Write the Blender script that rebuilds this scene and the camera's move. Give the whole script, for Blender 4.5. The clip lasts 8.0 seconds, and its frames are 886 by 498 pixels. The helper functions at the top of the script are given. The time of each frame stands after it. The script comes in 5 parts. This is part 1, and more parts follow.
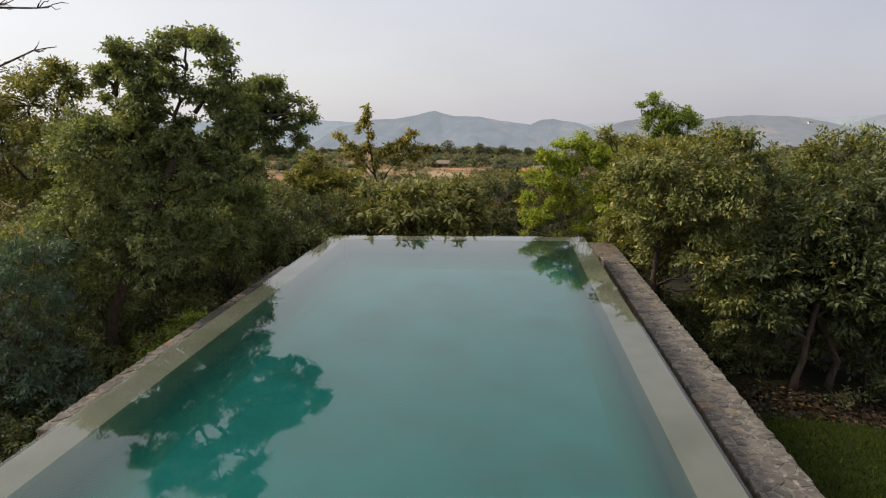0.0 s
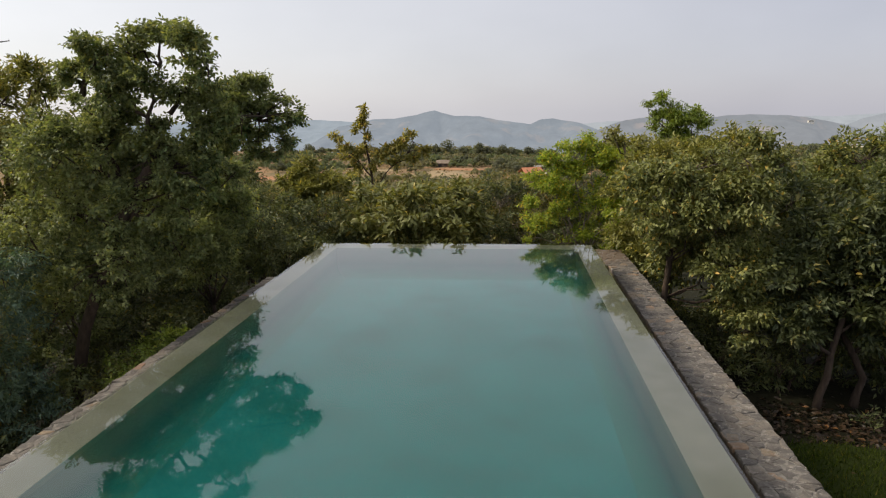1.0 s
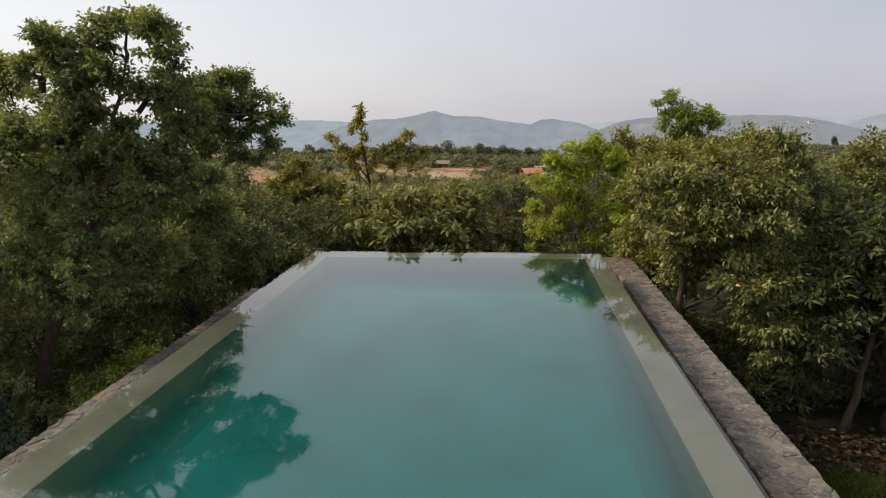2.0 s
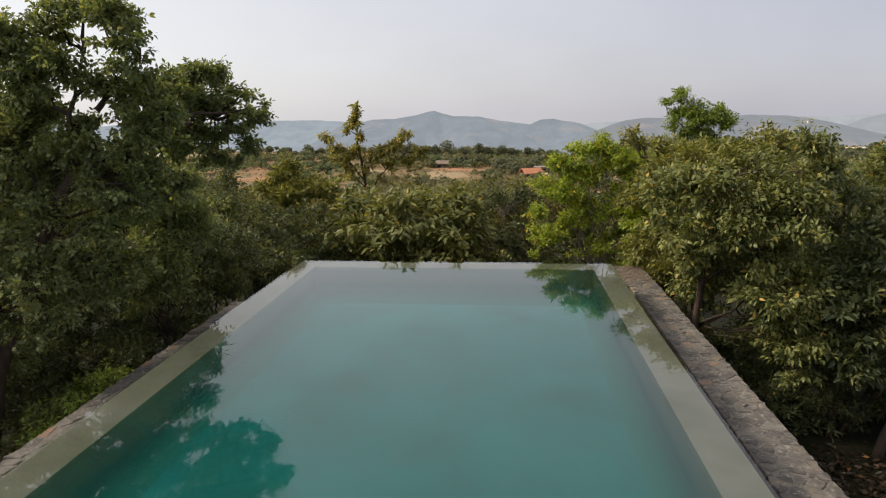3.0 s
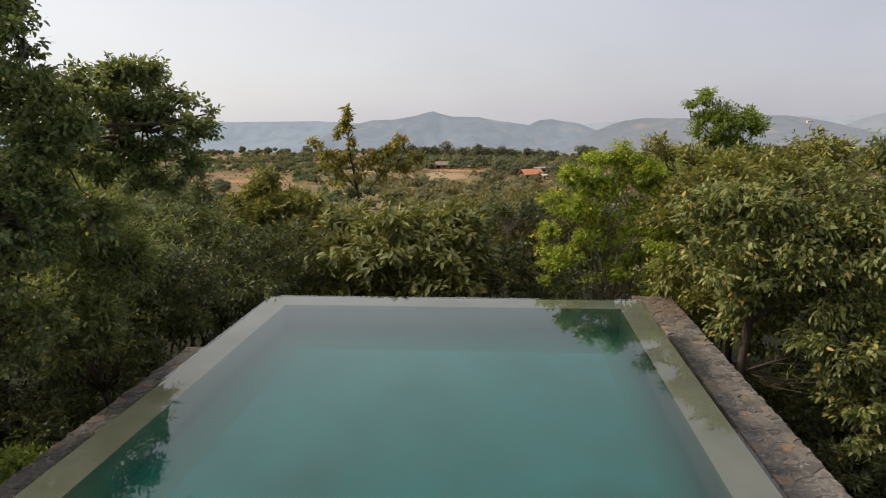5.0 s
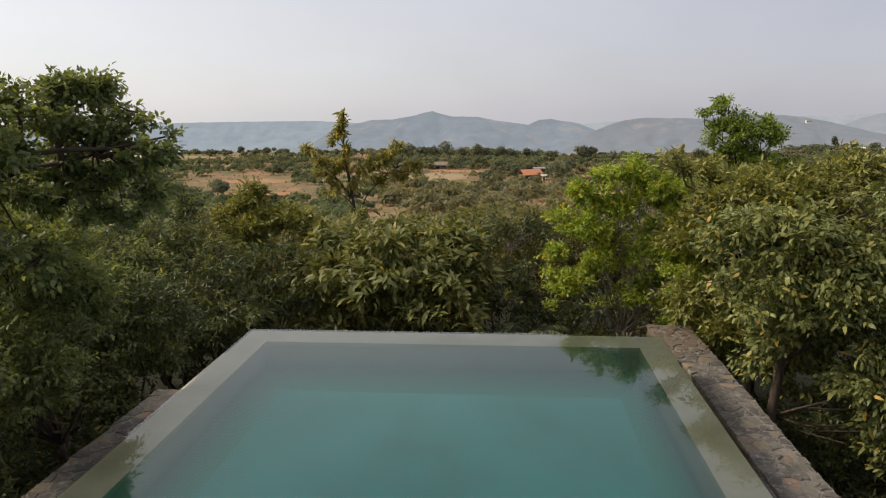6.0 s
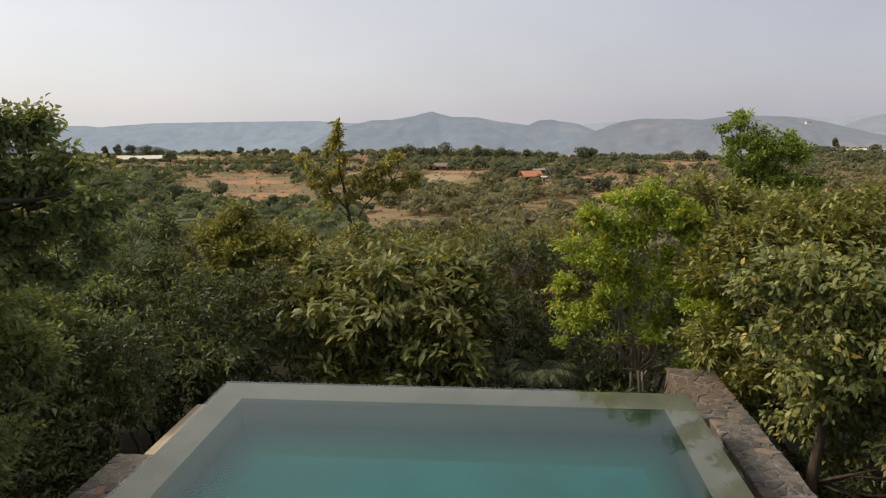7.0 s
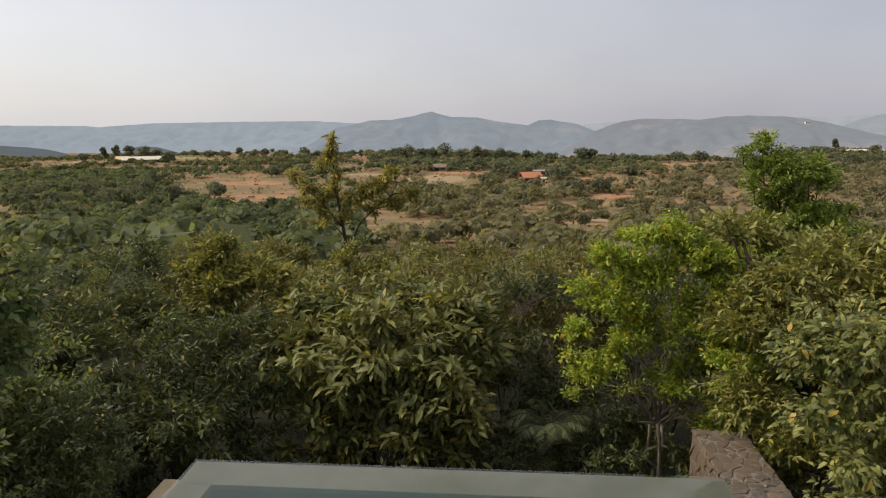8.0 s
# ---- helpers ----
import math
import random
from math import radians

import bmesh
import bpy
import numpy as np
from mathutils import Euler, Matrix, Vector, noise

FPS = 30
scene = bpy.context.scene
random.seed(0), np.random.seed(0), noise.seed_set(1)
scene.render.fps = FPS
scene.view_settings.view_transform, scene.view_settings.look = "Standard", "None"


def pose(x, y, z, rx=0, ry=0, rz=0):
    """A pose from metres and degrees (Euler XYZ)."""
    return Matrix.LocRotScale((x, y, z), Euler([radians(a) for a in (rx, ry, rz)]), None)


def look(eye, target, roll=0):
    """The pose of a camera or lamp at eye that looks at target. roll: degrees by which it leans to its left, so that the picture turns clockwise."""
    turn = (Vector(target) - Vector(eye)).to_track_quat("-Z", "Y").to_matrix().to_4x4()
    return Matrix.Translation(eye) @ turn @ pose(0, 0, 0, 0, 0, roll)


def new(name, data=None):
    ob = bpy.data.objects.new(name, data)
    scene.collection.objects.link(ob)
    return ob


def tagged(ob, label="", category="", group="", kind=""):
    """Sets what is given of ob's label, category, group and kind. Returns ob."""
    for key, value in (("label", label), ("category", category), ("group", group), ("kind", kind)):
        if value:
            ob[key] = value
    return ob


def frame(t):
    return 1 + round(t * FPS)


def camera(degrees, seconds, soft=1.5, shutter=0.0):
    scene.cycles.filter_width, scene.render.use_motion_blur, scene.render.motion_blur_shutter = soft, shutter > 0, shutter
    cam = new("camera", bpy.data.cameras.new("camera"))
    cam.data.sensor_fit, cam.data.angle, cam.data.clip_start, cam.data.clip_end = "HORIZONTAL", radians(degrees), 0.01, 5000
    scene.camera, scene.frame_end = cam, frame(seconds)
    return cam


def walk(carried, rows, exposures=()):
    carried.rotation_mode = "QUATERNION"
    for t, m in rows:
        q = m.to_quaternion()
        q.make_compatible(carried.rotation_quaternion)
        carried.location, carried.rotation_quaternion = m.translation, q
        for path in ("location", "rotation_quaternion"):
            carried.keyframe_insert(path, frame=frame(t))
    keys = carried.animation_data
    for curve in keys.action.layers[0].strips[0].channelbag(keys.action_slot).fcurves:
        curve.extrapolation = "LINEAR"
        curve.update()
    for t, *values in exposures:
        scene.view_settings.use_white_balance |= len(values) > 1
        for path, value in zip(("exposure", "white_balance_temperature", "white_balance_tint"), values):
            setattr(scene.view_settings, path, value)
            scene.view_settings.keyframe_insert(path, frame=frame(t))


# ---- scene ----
# ---------------- camera ----------------
cam = camera(66.0, 8.0, soft=1.2)
PATH = [
    (0, (0.872, -11.993, 2.113), (0.685, -9.993, 1.720), -0.50),
    (0.5, (0.851, -11.632, 2.130), (0.664, -9.632, 1.737), -0.50),
    (1, (0.831, -11.253, 2.125), (0.644, -9.253, 1.731), -0.60),
    (1.5, (0.811, -10.864, 2.119), (0.623, -8.864, 1.726), -0.60),
    (3, (0.746, -9.665, 2.090), (0.560, -7.665, 1.697), -0.60),
    (3.5, (0.723, -9.261, 2.092), (0.537, -7.261, 1.700), -0.60),
    (4, (0.698, -8.854, 2.103), (0.513, -6.854, 1.711), -0.70),
    (4.5, (0.672, -8.443, 2.125), (0.487, -6.443, 1.734), -0.70),
    (6, (0.575, -7.169, 2.341), (0.393, -5.169, 1.949), -0.70),
    (6.5, (0.543, -6.726, 2.458), (0.361, -4.726, 2.067), -0.60),
    (7, (0.507, -6.270, 2.600), (0.326, -4.270, 2.209), -0.60),
    (7.5, (0.466, -5.802, 2.762), (0.286, -3.802, 2.371), -0.60),
    (8, (0.421, -5.323, 2.944), (0.242, -3.323, 2.553), -0.60),
]
walk(cam, [(t, look(eye, target, roll)) for t, eye, target, roll in PATH], exposures=((0.0, 0.02), (4.5, 0.02), (6.0, -0.05), (7.0, -0.1), (8.0, -0.13)))

# ---------------- daylight: hazy late afternoon, low sun to the west (-x) ----------------
SUN_AZ, SUN_EL = -86.0, 40.0  # degrees from +y towards +x, and above the horizon
scene.view_settings.exposure = 0.0
world = bpy.data.worlds.new("sky")
scene.world = world
world.use_nodes = True
wn, wl = world.node_tree.nodes, world.node_tree.links
wn.clear()
sky = wn.new("ShaderNodeTexSky")
sky.sky_type, sky.sun_disc = "NISHITA", False
sky.sun_elevation, sky.sun_rotation = radians(SUN_EL), radians(SUN_AZ)
sky.air_density, sky.dust_density, sky.ozone_density, sky.altitude = 1.0, 3.0, 1.5, 600.0
haze = wn.new("ShaderNodeMixRGB")
haze.inputs[0].default_value = 0.74
# the haze is brighter towards the sun
wtc = wn.new("ShaderNodeTexCoord")
wdot = wn.new("ShaderNodeVectorMath")
wdot.operation = "DOT_PRODUCT"
_a, _e = radians(SUN_AZ), radians(SUN_EL)
sun_from = Vector((math.sin(_a) * math.cos(_e), math.cos(_a) * math.cos(_e), math.sin(_e)))
wdot.inputs[1].default_value = sun_from
wramp = wn.new("ShaderNodeMapRange")
wramp.inputs["From Min"].default_value, wramp.inputs["From Max"].default_value = -0.2, 0.9
wmix = wn.new("ShaderNodeMixRGB")
wmix.inputs[1].default_value = (4.95, 4.85, 5.4, 1)
wmix.inputs[2].default_value = (9.6, 9.35, 9.15, 1)
wl.new(wtc.outputs["Generated"], wdot.inputs[0])
wl.new(wdot.outputs["Value"], wramp.inputs[0])
wl.new(wramp.outputs[0], wmix.inputs[0])
# thin uneven veils of cloud
wmap = wn.new("ShaderNodeMapping")
wmap.inputs["Scale"].default_value = (1.0, 1.0, 2.2)
wcloud = wn.new("ShaderNodeTexNoise")
wcloud.inputs["Scale"].default_value, wcloud.inputs["Detail"].default_value, wcloud.inputs["Roughness"].default_value = 3.4, 5.0, 0.5
wveil = wn.new("ShaderNodeMapRange")
wveil.inputs["From Min"].default_value, wveil.inputs["From Max"].default_value = 0.3, 0.7
wveil.inputs["To Min"].default_value, wveil.inputs["To Max"].default_value = 0.95, 1.05
wmul = wn.new("ShaderNodeVectorMath")
wmul.operation = "SCALE"
wl.new(wtc.outputs["Generated"], wmap.inputs[0])
wl.new(wmap.outputs[0], wcloud.inputs["Vector"])
wl.new(wcloud.outputs["Fac"], wveil.inputs[0])
wl.new(wmix.outputs[0], wmul.inputs[0])
wl.new(wveil.outputs[0], wmul.inputs["Scale"])
wl.new(wmul.outputs[0], haze.inputs[2])
back = wn.new("ShaderNodeBackground")
back.inputs[1].default_value = 0.12
wout = wn.new("ShaderNodeOutputWorld")
wl.new(sky.outputs[0], haze.inputs[1])
wl.new(haze.outputs[0], back.inputs[0])
wl.new(back.outputs[0], wout.inputs[0])

sun = new("sun", bpy.data.lights.new("sun", "SUN"))
sun.data.energy, sun.data.angle, sun.data.color = 4.2, radians(16), (1.0, 0.87, 0.69)
sun.matrix_world = look(sun_from * 60, (0, 0, 0))

# ---------------- materials ----------------
def material(name):
    m = bpy.data.materials.new(name)
    m.use_nodes = True
    nt = m.node_tree
    return m, nt, nt.nodes["Principled BSDF"], nt.nodes["Material Output"]


def node(nt, kind, **values):
    n = nt.nodes.new(kind)
    for k, v in values.items():
        n.inputs[k.replace("_", " ")].default_value = v
    return n


def tex(nt, scale, detail=4.0, rough=0.55, coord="Object", vec=(1, 1, 1)):
    """A noise at a true size: about 1/scale metres. coord "Position" runs on across separate pieces."""
    tc = nt.nodes.new("ShaderNodeNewGeometry" if coord == "Position" else "ShaderNodeTexCoord")
    mp = nt.nodes.new("ShaderNodeMapping")
    mp.inputs["Scale"].default_value = vec
    n = node(nt, "ShaderNodeTexNoise", Scale=scale, Detail=detail, Roughness=rough)
    nt.links.new(tc.outputs[coord], mp.inputs[0])
    nt.links.new(mp.outputs[0], n.inputs["Vector"])
    return n.outputs["Fac"]


def ramp(nt, fac, stops):
    r = nt.nodes.new("ShaderNodeValToRGB")
    while len(r.color_ramp.elements) < len(stops):
        r.color_ramp.elements.new(0.5)
    for e, (p, c) in zip(r.color_ramp.elements, stops):
        e.position = p
        e.color = (*c, 1) if len(c) == 3 else c
    nt.links.new(fac, r.inputs[0])
    return r.outputs[0]


def mix(nt, fac, a, b, how="MIX"):
    n = nt.nodes.new("ShaderNodeMixRGB")
    n.blend_type = how
    for sock, v in zip(n.inputs, (fac, a, b)):
        if isinstance(v, bpy.types.NodeSocket):
            nt.links.new(v, sock)
        else:
            sock.default_value = v if isinstance(v, float) else (*v, 1)
    return n.outputs[0]


def bump(nt, bsdf, height, strength, distance):
    b = node(nt, "ShaderNodeBump", Strength=strength, Distance=distance)
    nt.links.new(height, b.inputs["Height"])
    nt.links.new(b.outputs[0], bsdf.inputs["Normal"])


def leaf_material(name, dark, mid, light, odd, odd_share=0.04, rough=0.5, glow=0.3, spec=0.3, clump=0.0):
    """Leaves: each its own shade, a few yellowed, light shining through."""
    dark, mid, light = ((r, g, b * 1.2) for r, g, b in (dark, mid, light))
    m, nt, p, out = material(name)
    geo = nt.nodes.new("ShaderNodeNewGeometry")
    r = geo.outputs["Random Per Island"]
    if clump:
        # the shade goes by the bush more than by the leaf
        m1 = nt.nodes.new("ShaderNodeMapRange")
        m1.inputs["From Min"].default_value, m1.inputs["From Max"].default_value = 0.3, 0.7
        nt.links.new(tex(nt, clump, 2.0), m1.inputs[0])
        m2 = nt.nodes.new("ShaderNodeMath")
        m2.operation = "MULTIPLY_ADD"
        m2.inputs[1].default_value = 0.3
        nt.links.new(r, m2.inputs[0])
        m3 = nt.nodes.new("ShaderNodeMath")
        m3.operation = "MULTIPLY"
        m3.inputs[1].default_value = 0.7
        nt.links.new(m1.outputs[0], m3.inputs[0])
        nt.links.new(m3.outputs[0], m2.inputs[2])
        r = m2.outputs[0]
    deep = tuple(c * 0.75 for c in dark)
    fresh = tuple(c * 1.12 for c in light)
    colour = ramp(nt, r, [(0.0, deep), (0.5, mid), (0.93 - odd_share, fresh), (0.97 - odd_share, fresh), (1.0 - odd_share * 0.5, odd)])
    patch = tex(nt, 1.6, 2.0)
    colour = mix(nt, ramp(nt, patch, [(0.35, (0, 0, 0)), (0.7, (1, 1, 1))]), colour, mix(nt, 0.45, colour, light))
    nt.links.new(colour, p.inputs["Base Color"])
    p.inputs["Roughness"].default_value = rough
    p.inputs["Specular IOR Level"].default_value = spec
    tr = node(nt, "ShaderNodeBsdfTranslucent")
    warm = mix(nt, 1.0, colour, (1.3, 1.25, 0.6), "MULTIPLY")
    nt.links.new(warm, tr.inputs[0])
    mx = nt.nodes.new("ShaderNodeMixShader")
    mx.inputs[0].default_value = glow
    nt.links.new(p.outputs[0], mx.inputs[1])
    nt.links.new(tr.outputs[0], mx.inputs[2])
    nt.links.new(mx.outputs[0], out.inputs[0])
    return m


def plain(name, c1, c2, scale, rough=0.8, detail=5.0, relief=0.3, distance=0.01, c3=None, scale2=None, vec=(1, 1, 1)):
    m, nt, p, out = material(name)
    n1 = tex(nt, scale, detail, vec=vec)
    col = ramp(nt, n1, [(0.3, c1), (0.7, c2)])
    if c3:
        n2 = tex(nt, scale2 or scale * 0.13, 3.0)
        col = mix(nt, ramp(nt, n2, [(0.45, (0, 0, 0)), (0.68, (1, 1, 1))]), col, c3)
    nt.links.new(col, p.inputs["Base Color"])
    p.inputs["Roughness"].default_value = rough
    bump(nt, p, n1, relief, distance)
    return m


def stone_material(joined=False):
    m, nt, p, out = material("weathered_stone")
    info = nt.nodes.new("ShaderNodeNewGeometry" if joined else "ShaderNodeObjectInfo")
    base = ramp(nt, info.outputs["Random Per Island" if joined else "Random"], [(0.0, (0.06, 0.056, 0.052)), (0.25, (0.105, 0.096, 0.086)), (0.5, (0.08, 0.074, 0.068)), (0.8, (0.132, 0.119, 0.103)), (0.93, (0.15, 0.128, 0.103)), (0.97, (0.19, 0.142, 0.092)), (1.0, (0.23, 0.14, 0.09))])
    grain = tex(nt, 38.0, 8.0, 0.65, "Position")
    lichen = tex(nt, 9.0, 6.0, 0.65, "Position")
    stain = tex(nt, 2.2, 4.0, 0.6, "Position")
    col = mix(nt, 0.85, base, ramp(nt, grain, [(0.3, (0.6, 0.6, 0.6)), (0.72, (1.25, 1.23, 1.2))]), "MULTIPLY")
    col = mix(nt, ramp(nt, lichen, [(0.5, (0, 0, 0)), (0.64, (0.7, 0.7, 0.7))]), col, (0.18, 0.16, 0.135))
    fleck = tex(nt, 17.0, 5.0, 0.7, "Position")
    col = mix(nt, ramp(nt, fleck, [(0.575, (0, 0, 0)), (0.65, (0.75, 0.75, 0.75))]), col, (0.29, 0.27, 0.24))
    col = mix(nt, 0.6, col, ramp(nt, stain, [(0.35, (0.6, 0.57, 0.53)), (0.65, (1.15, 1.15, 1.15))]), "MULTIPLY")
    # earth washed over the stones at the wall's end, below the bushes
    place = nt.nodes.new("ShaderNodeNewGeometry")
    sep = nt.nodes.new("ShaderNodeSeparateXYZ")
    nt.links.new(place.outputs["Position"], sep.inputs[0])
    near_end = nt.nodes.new("ShaderNodeMath")
    near_end.operation = "MULTIPLY_ADD"
    near_end.inputs[1].default_value = 1.6
    nt.links.new(stain, near_end.inputs[0])
    nt.links.new(sep.outputs["Y"], near_end.inputs[2])
    wash = node(nt, "ShaderNodeMapRange", From_Min=1.15, From_Max=1.7, To_Max=0.75)
    nt.links.new(near_end.outputs[0], wash.inputs[0])
    col = mix(nt, wash.outputs[0], col, (0.105, 0.07, 0.042))
    nt.links.new(col, p.inputs["Base Color"])
    p.inputs["Roughness"].default_value = 0.85
    bump(nt, p, grain, 0.6, 0.012)
    return m


STONE = stone_material()
STONE_REST = stone_material(True)
MORTAR = plain("mortar", (0.095, 0.087, 0.077), (0.205, 0.19, 0.168), 30.0, 0.95, relief=0.6, c3=(0.09, 0.08, 0.07), scale2=4.0)
MASONRY = plain("masonry_side", (0.07, 0.055, 0.042), (0.15, 0.115, 0.085), 9.0, 0.95, relief=0.8, distance=0.03, c3=(0.07, 0.065, 0.05), scale2=1.2)
PLASTER = plain("cream_plaster", (0.45, 0.4, 0.29), (0.51, 0.455, 0.34), 5.0, 0.7, relief=0.05, c3=(0.37, 0.33, 0.21), scale2=1.1)
OCHRE = plain("ochre_plaster", (0.42, 0.33, 0.2), (0.52, 0.42, 0.27), 6.0, 0.85, relief=0.2, c3=(0.35, 0.28, 0.18), scale2=0.8)
# floor plaster holds the turquoise that the water itself would give
DEEP = plain("pool_plaster_deep", (0.014, 0.275, 0.225), (0.02, 0.38, 0.335), 1.3, 0.75, relief=0.02, c3=(0.03, 0.44, 0.39), scale2=0.45)


def lining_material():
    """Grey-blue plaster, turning teal towards the floor to paint in the water's depth."""
    m, nt, p, out = material("pool_plaster_side")
    tc = nt.nodes.new("ShaderNodeTexCoord")
    sep = nt.nodes.new("ShaderNodeSeparateXYZ")
    nt.links.new(tc.outputs["Object"], sep.inputs[0])
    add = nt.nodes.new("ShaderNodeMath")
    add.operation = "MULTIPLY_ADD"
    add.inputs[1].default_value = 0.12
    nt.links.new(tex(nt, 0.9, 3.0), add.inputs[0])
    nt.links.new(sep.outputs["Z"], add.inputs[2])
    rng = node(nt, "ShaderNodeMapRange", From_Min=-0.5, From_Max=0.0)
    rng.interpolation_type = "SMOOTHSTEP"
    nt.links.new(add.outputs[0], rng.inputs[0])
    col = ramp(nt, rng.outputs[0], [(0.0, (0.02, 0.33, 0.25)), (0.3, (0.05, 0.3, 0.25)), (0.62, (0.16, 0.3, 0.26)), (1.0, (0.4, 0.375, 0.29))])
    nt.links.new(col, p.inputs["Base Color"])
    p.inputs["Roughness"].default_value = 0.75
    return m


POOLWALL = lining_material()
BARK = plain("bark", (0.03, 0.02, 0.014), (0.078, 0.054, 0.038), 22.0, 0.95, relief=0.8, distance=0.012, vec=(1, 1, 0.25))
PALE_BARK = plain("pale_bark", (0.12, 0.1, 0.08), (0.27, 0.23, 0.18), 18.0, 0.95, relief=0.7, distance=0.012, vec=(1, 1, 0.3))

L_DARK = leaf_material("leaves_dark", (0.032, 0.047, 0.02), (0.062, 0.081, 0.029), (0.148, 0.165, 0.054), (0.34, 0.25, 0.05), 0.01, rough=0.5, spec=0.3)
L_CENTRE = leaf_material("leaves_dusty_green", (0.058, 0.077, 0.022), (0.112, 0.130, 0.032), (0.232, 0.227, 0.059), (0.432, 0.324, 0.072), 0.04)
L_LARGE = leaf_material("leaves_large_olive", (0.044, 0.068, 0.019), (0.115, 0.138, 0.034), (0.25, 0.255, 0.066), (0.5, 0.3, 0.05), 0.012)
L_BRIGHT = leaf_material("leaves_bright_green", (0.1, 0.165, 0.02), (0.215, 0.3, 0.034), (0.375, 0.43, 0.057), (0.58, 0.4, 0.035), 0.07, glow=0.46)
L_FRESH = leaf_material("leaves_fresh_green", (0.075, 0.125, 0.02), (0.16, 0.225, 0.034), (0.28, 0.345, 0.055), (0.38, 0.33, 0.05), 0.02, glow=0.4)
L_YELLOW = leaf_material("leaves_yellowing", (0.13, 0.145, 0.04), (0.225, 0.22, 0.056), (0.34, 0.295, 0.07), (0.48, 0.29, 0.05), 0.05, glow=0.5)
L_BACK = leaf_material("leaves_yellow_green", (0.082, 0.1, 0.024), (0.165, 0.178, 0.042), (0.295, 0.282, 0.07), (0.42, 0.33, 0.06), 0.03)
L_FEATHER = leaf_material("leaves_blue_green", (0.044, 0.081, 0.053), (0.074, 0.125, 0.074), (0.125, 0.185, 0.103), (0.168, 0.168, 0.072), 0.01)
L_TWIGGY = leaf_material("leaves_brownish", (0.068, 0.084, 0.028), (0.143, 0.151, 0.044), (0.253, 0.226, 0.068), (0.32, 0.2, 0.06), 0.05)
L_SCRUB = leaf_material("scrub_leaves", (0.038, 0.054, 0.016), (0.099, 0.112, 0.028), (0.207, 0.194, 0.048), (0.34, 0.22, 0.06), 0.03, spec=0.15, clump=0.5)
L_TREE = leaf_material("leaves_tall_tree", (0.08, 0.11, 0.042), (0.142, 0.18, 0.063), (0.245, 0.27, 0.093), (0.36, 0.32, 0.06), 0.012, glow=0.42)

# ---------------- mesh helpers ----------------
def raw_mesh(name, verts, faces, mat, smooth=False):
    me = bpy.data.meshes.new(name)
    me.from_pydata([tuple(v) for v in verts], [], [tuple(f) for f in faces])
    me.materials.append(mat)
    if smooth:
        me.polygons.foreach_set("use_smooth", [True] * len(me.polygons))
    me.update()
    return me


def child(name, me, parent, label=""):
    ob = new(name, me)
    ob.parent = parent
    return tagged(ob, label) if label else ob


def part(name, bm, mat, parent, label=""):
    me = bpy.data.meshes.new(name)
    bm.to_mesh(me)
    bm.free()
    me.materials.append(mat)
    return child(name, me, parent, label) if parent else new(name, me)


def box(x0, x1, y0, y1, z0, z1, bevel=0.0, segments=2):
    bm = bmesh.new()
    bmesh.ops.create_cube(bm, size=1.0)
    for v in bm.verts:
        v.co = Vector(((x0 + x1) / 2 + v.co.x * (x1 - x0), (y0 + y1) / 2 + v.co.y * (y1 - y0), (z0 + z1) / 2 + v.co.z * (z1 - z0)))
    if bevel:
        bmesh.ops.bevel(bm, geom=bm.edges[:], offset=bevel, segments=segments, affect="EDGES", profile=0.6)
    return bm


def smoothstep(a, b, x):
    t = min(1.0, max(0.0, (x - a) / (b - a)))
    return t * t * (3 - 2 * t)


# ---------------- ground: garden, hillside, plateau, valley ----------------
LAWN_Z = -2.2


def ground_z(x, y):
    """Height of the land. The garden is level, the hillside falls away beyond it to a scrub plateau, then to a deep valley."""
    d = math.hypot(x * 0.75, max(y, 0.0)) if y > 0 else abs(x) * 0.75
    t = min(1.0, max(0.0, (d - 8.0) / 142.0))
    z = LAWN_Z - 1.0 * smoothstep(3, 9, d) - 17.3 * t * (1.25 - 0.25 * t)
    far = smoothstep(35, 130, d)
    n = noise.fractal(Vector((x / 90.0, y / 90.0, 0.3)), 0.9, 2.1, 4)
    z += far * (1.1 * n + 0.8 * noise.noise(Vector((x / 27.0, y / 27.0, 4.0))))
    s = x / max(abs(y), 1.0)
    edge = 425 - 75 * smoothstep(-0.06, 0.05, s) + 80 * smoothstep(0.34, 0.44, s) + 20 * noise.noise(Vector((x / 120.0, 2.0, 7.0)))
    z -= 165 * smoothstep(edge, edge + 560, d)
    near = 1 - smoothstep(4, 14, d)
    z += near * 0.05 * noise.noise(Vector((x * 0.8, y * 0.8, 1.0))) * (1 if d > 0 else 0)
    return z


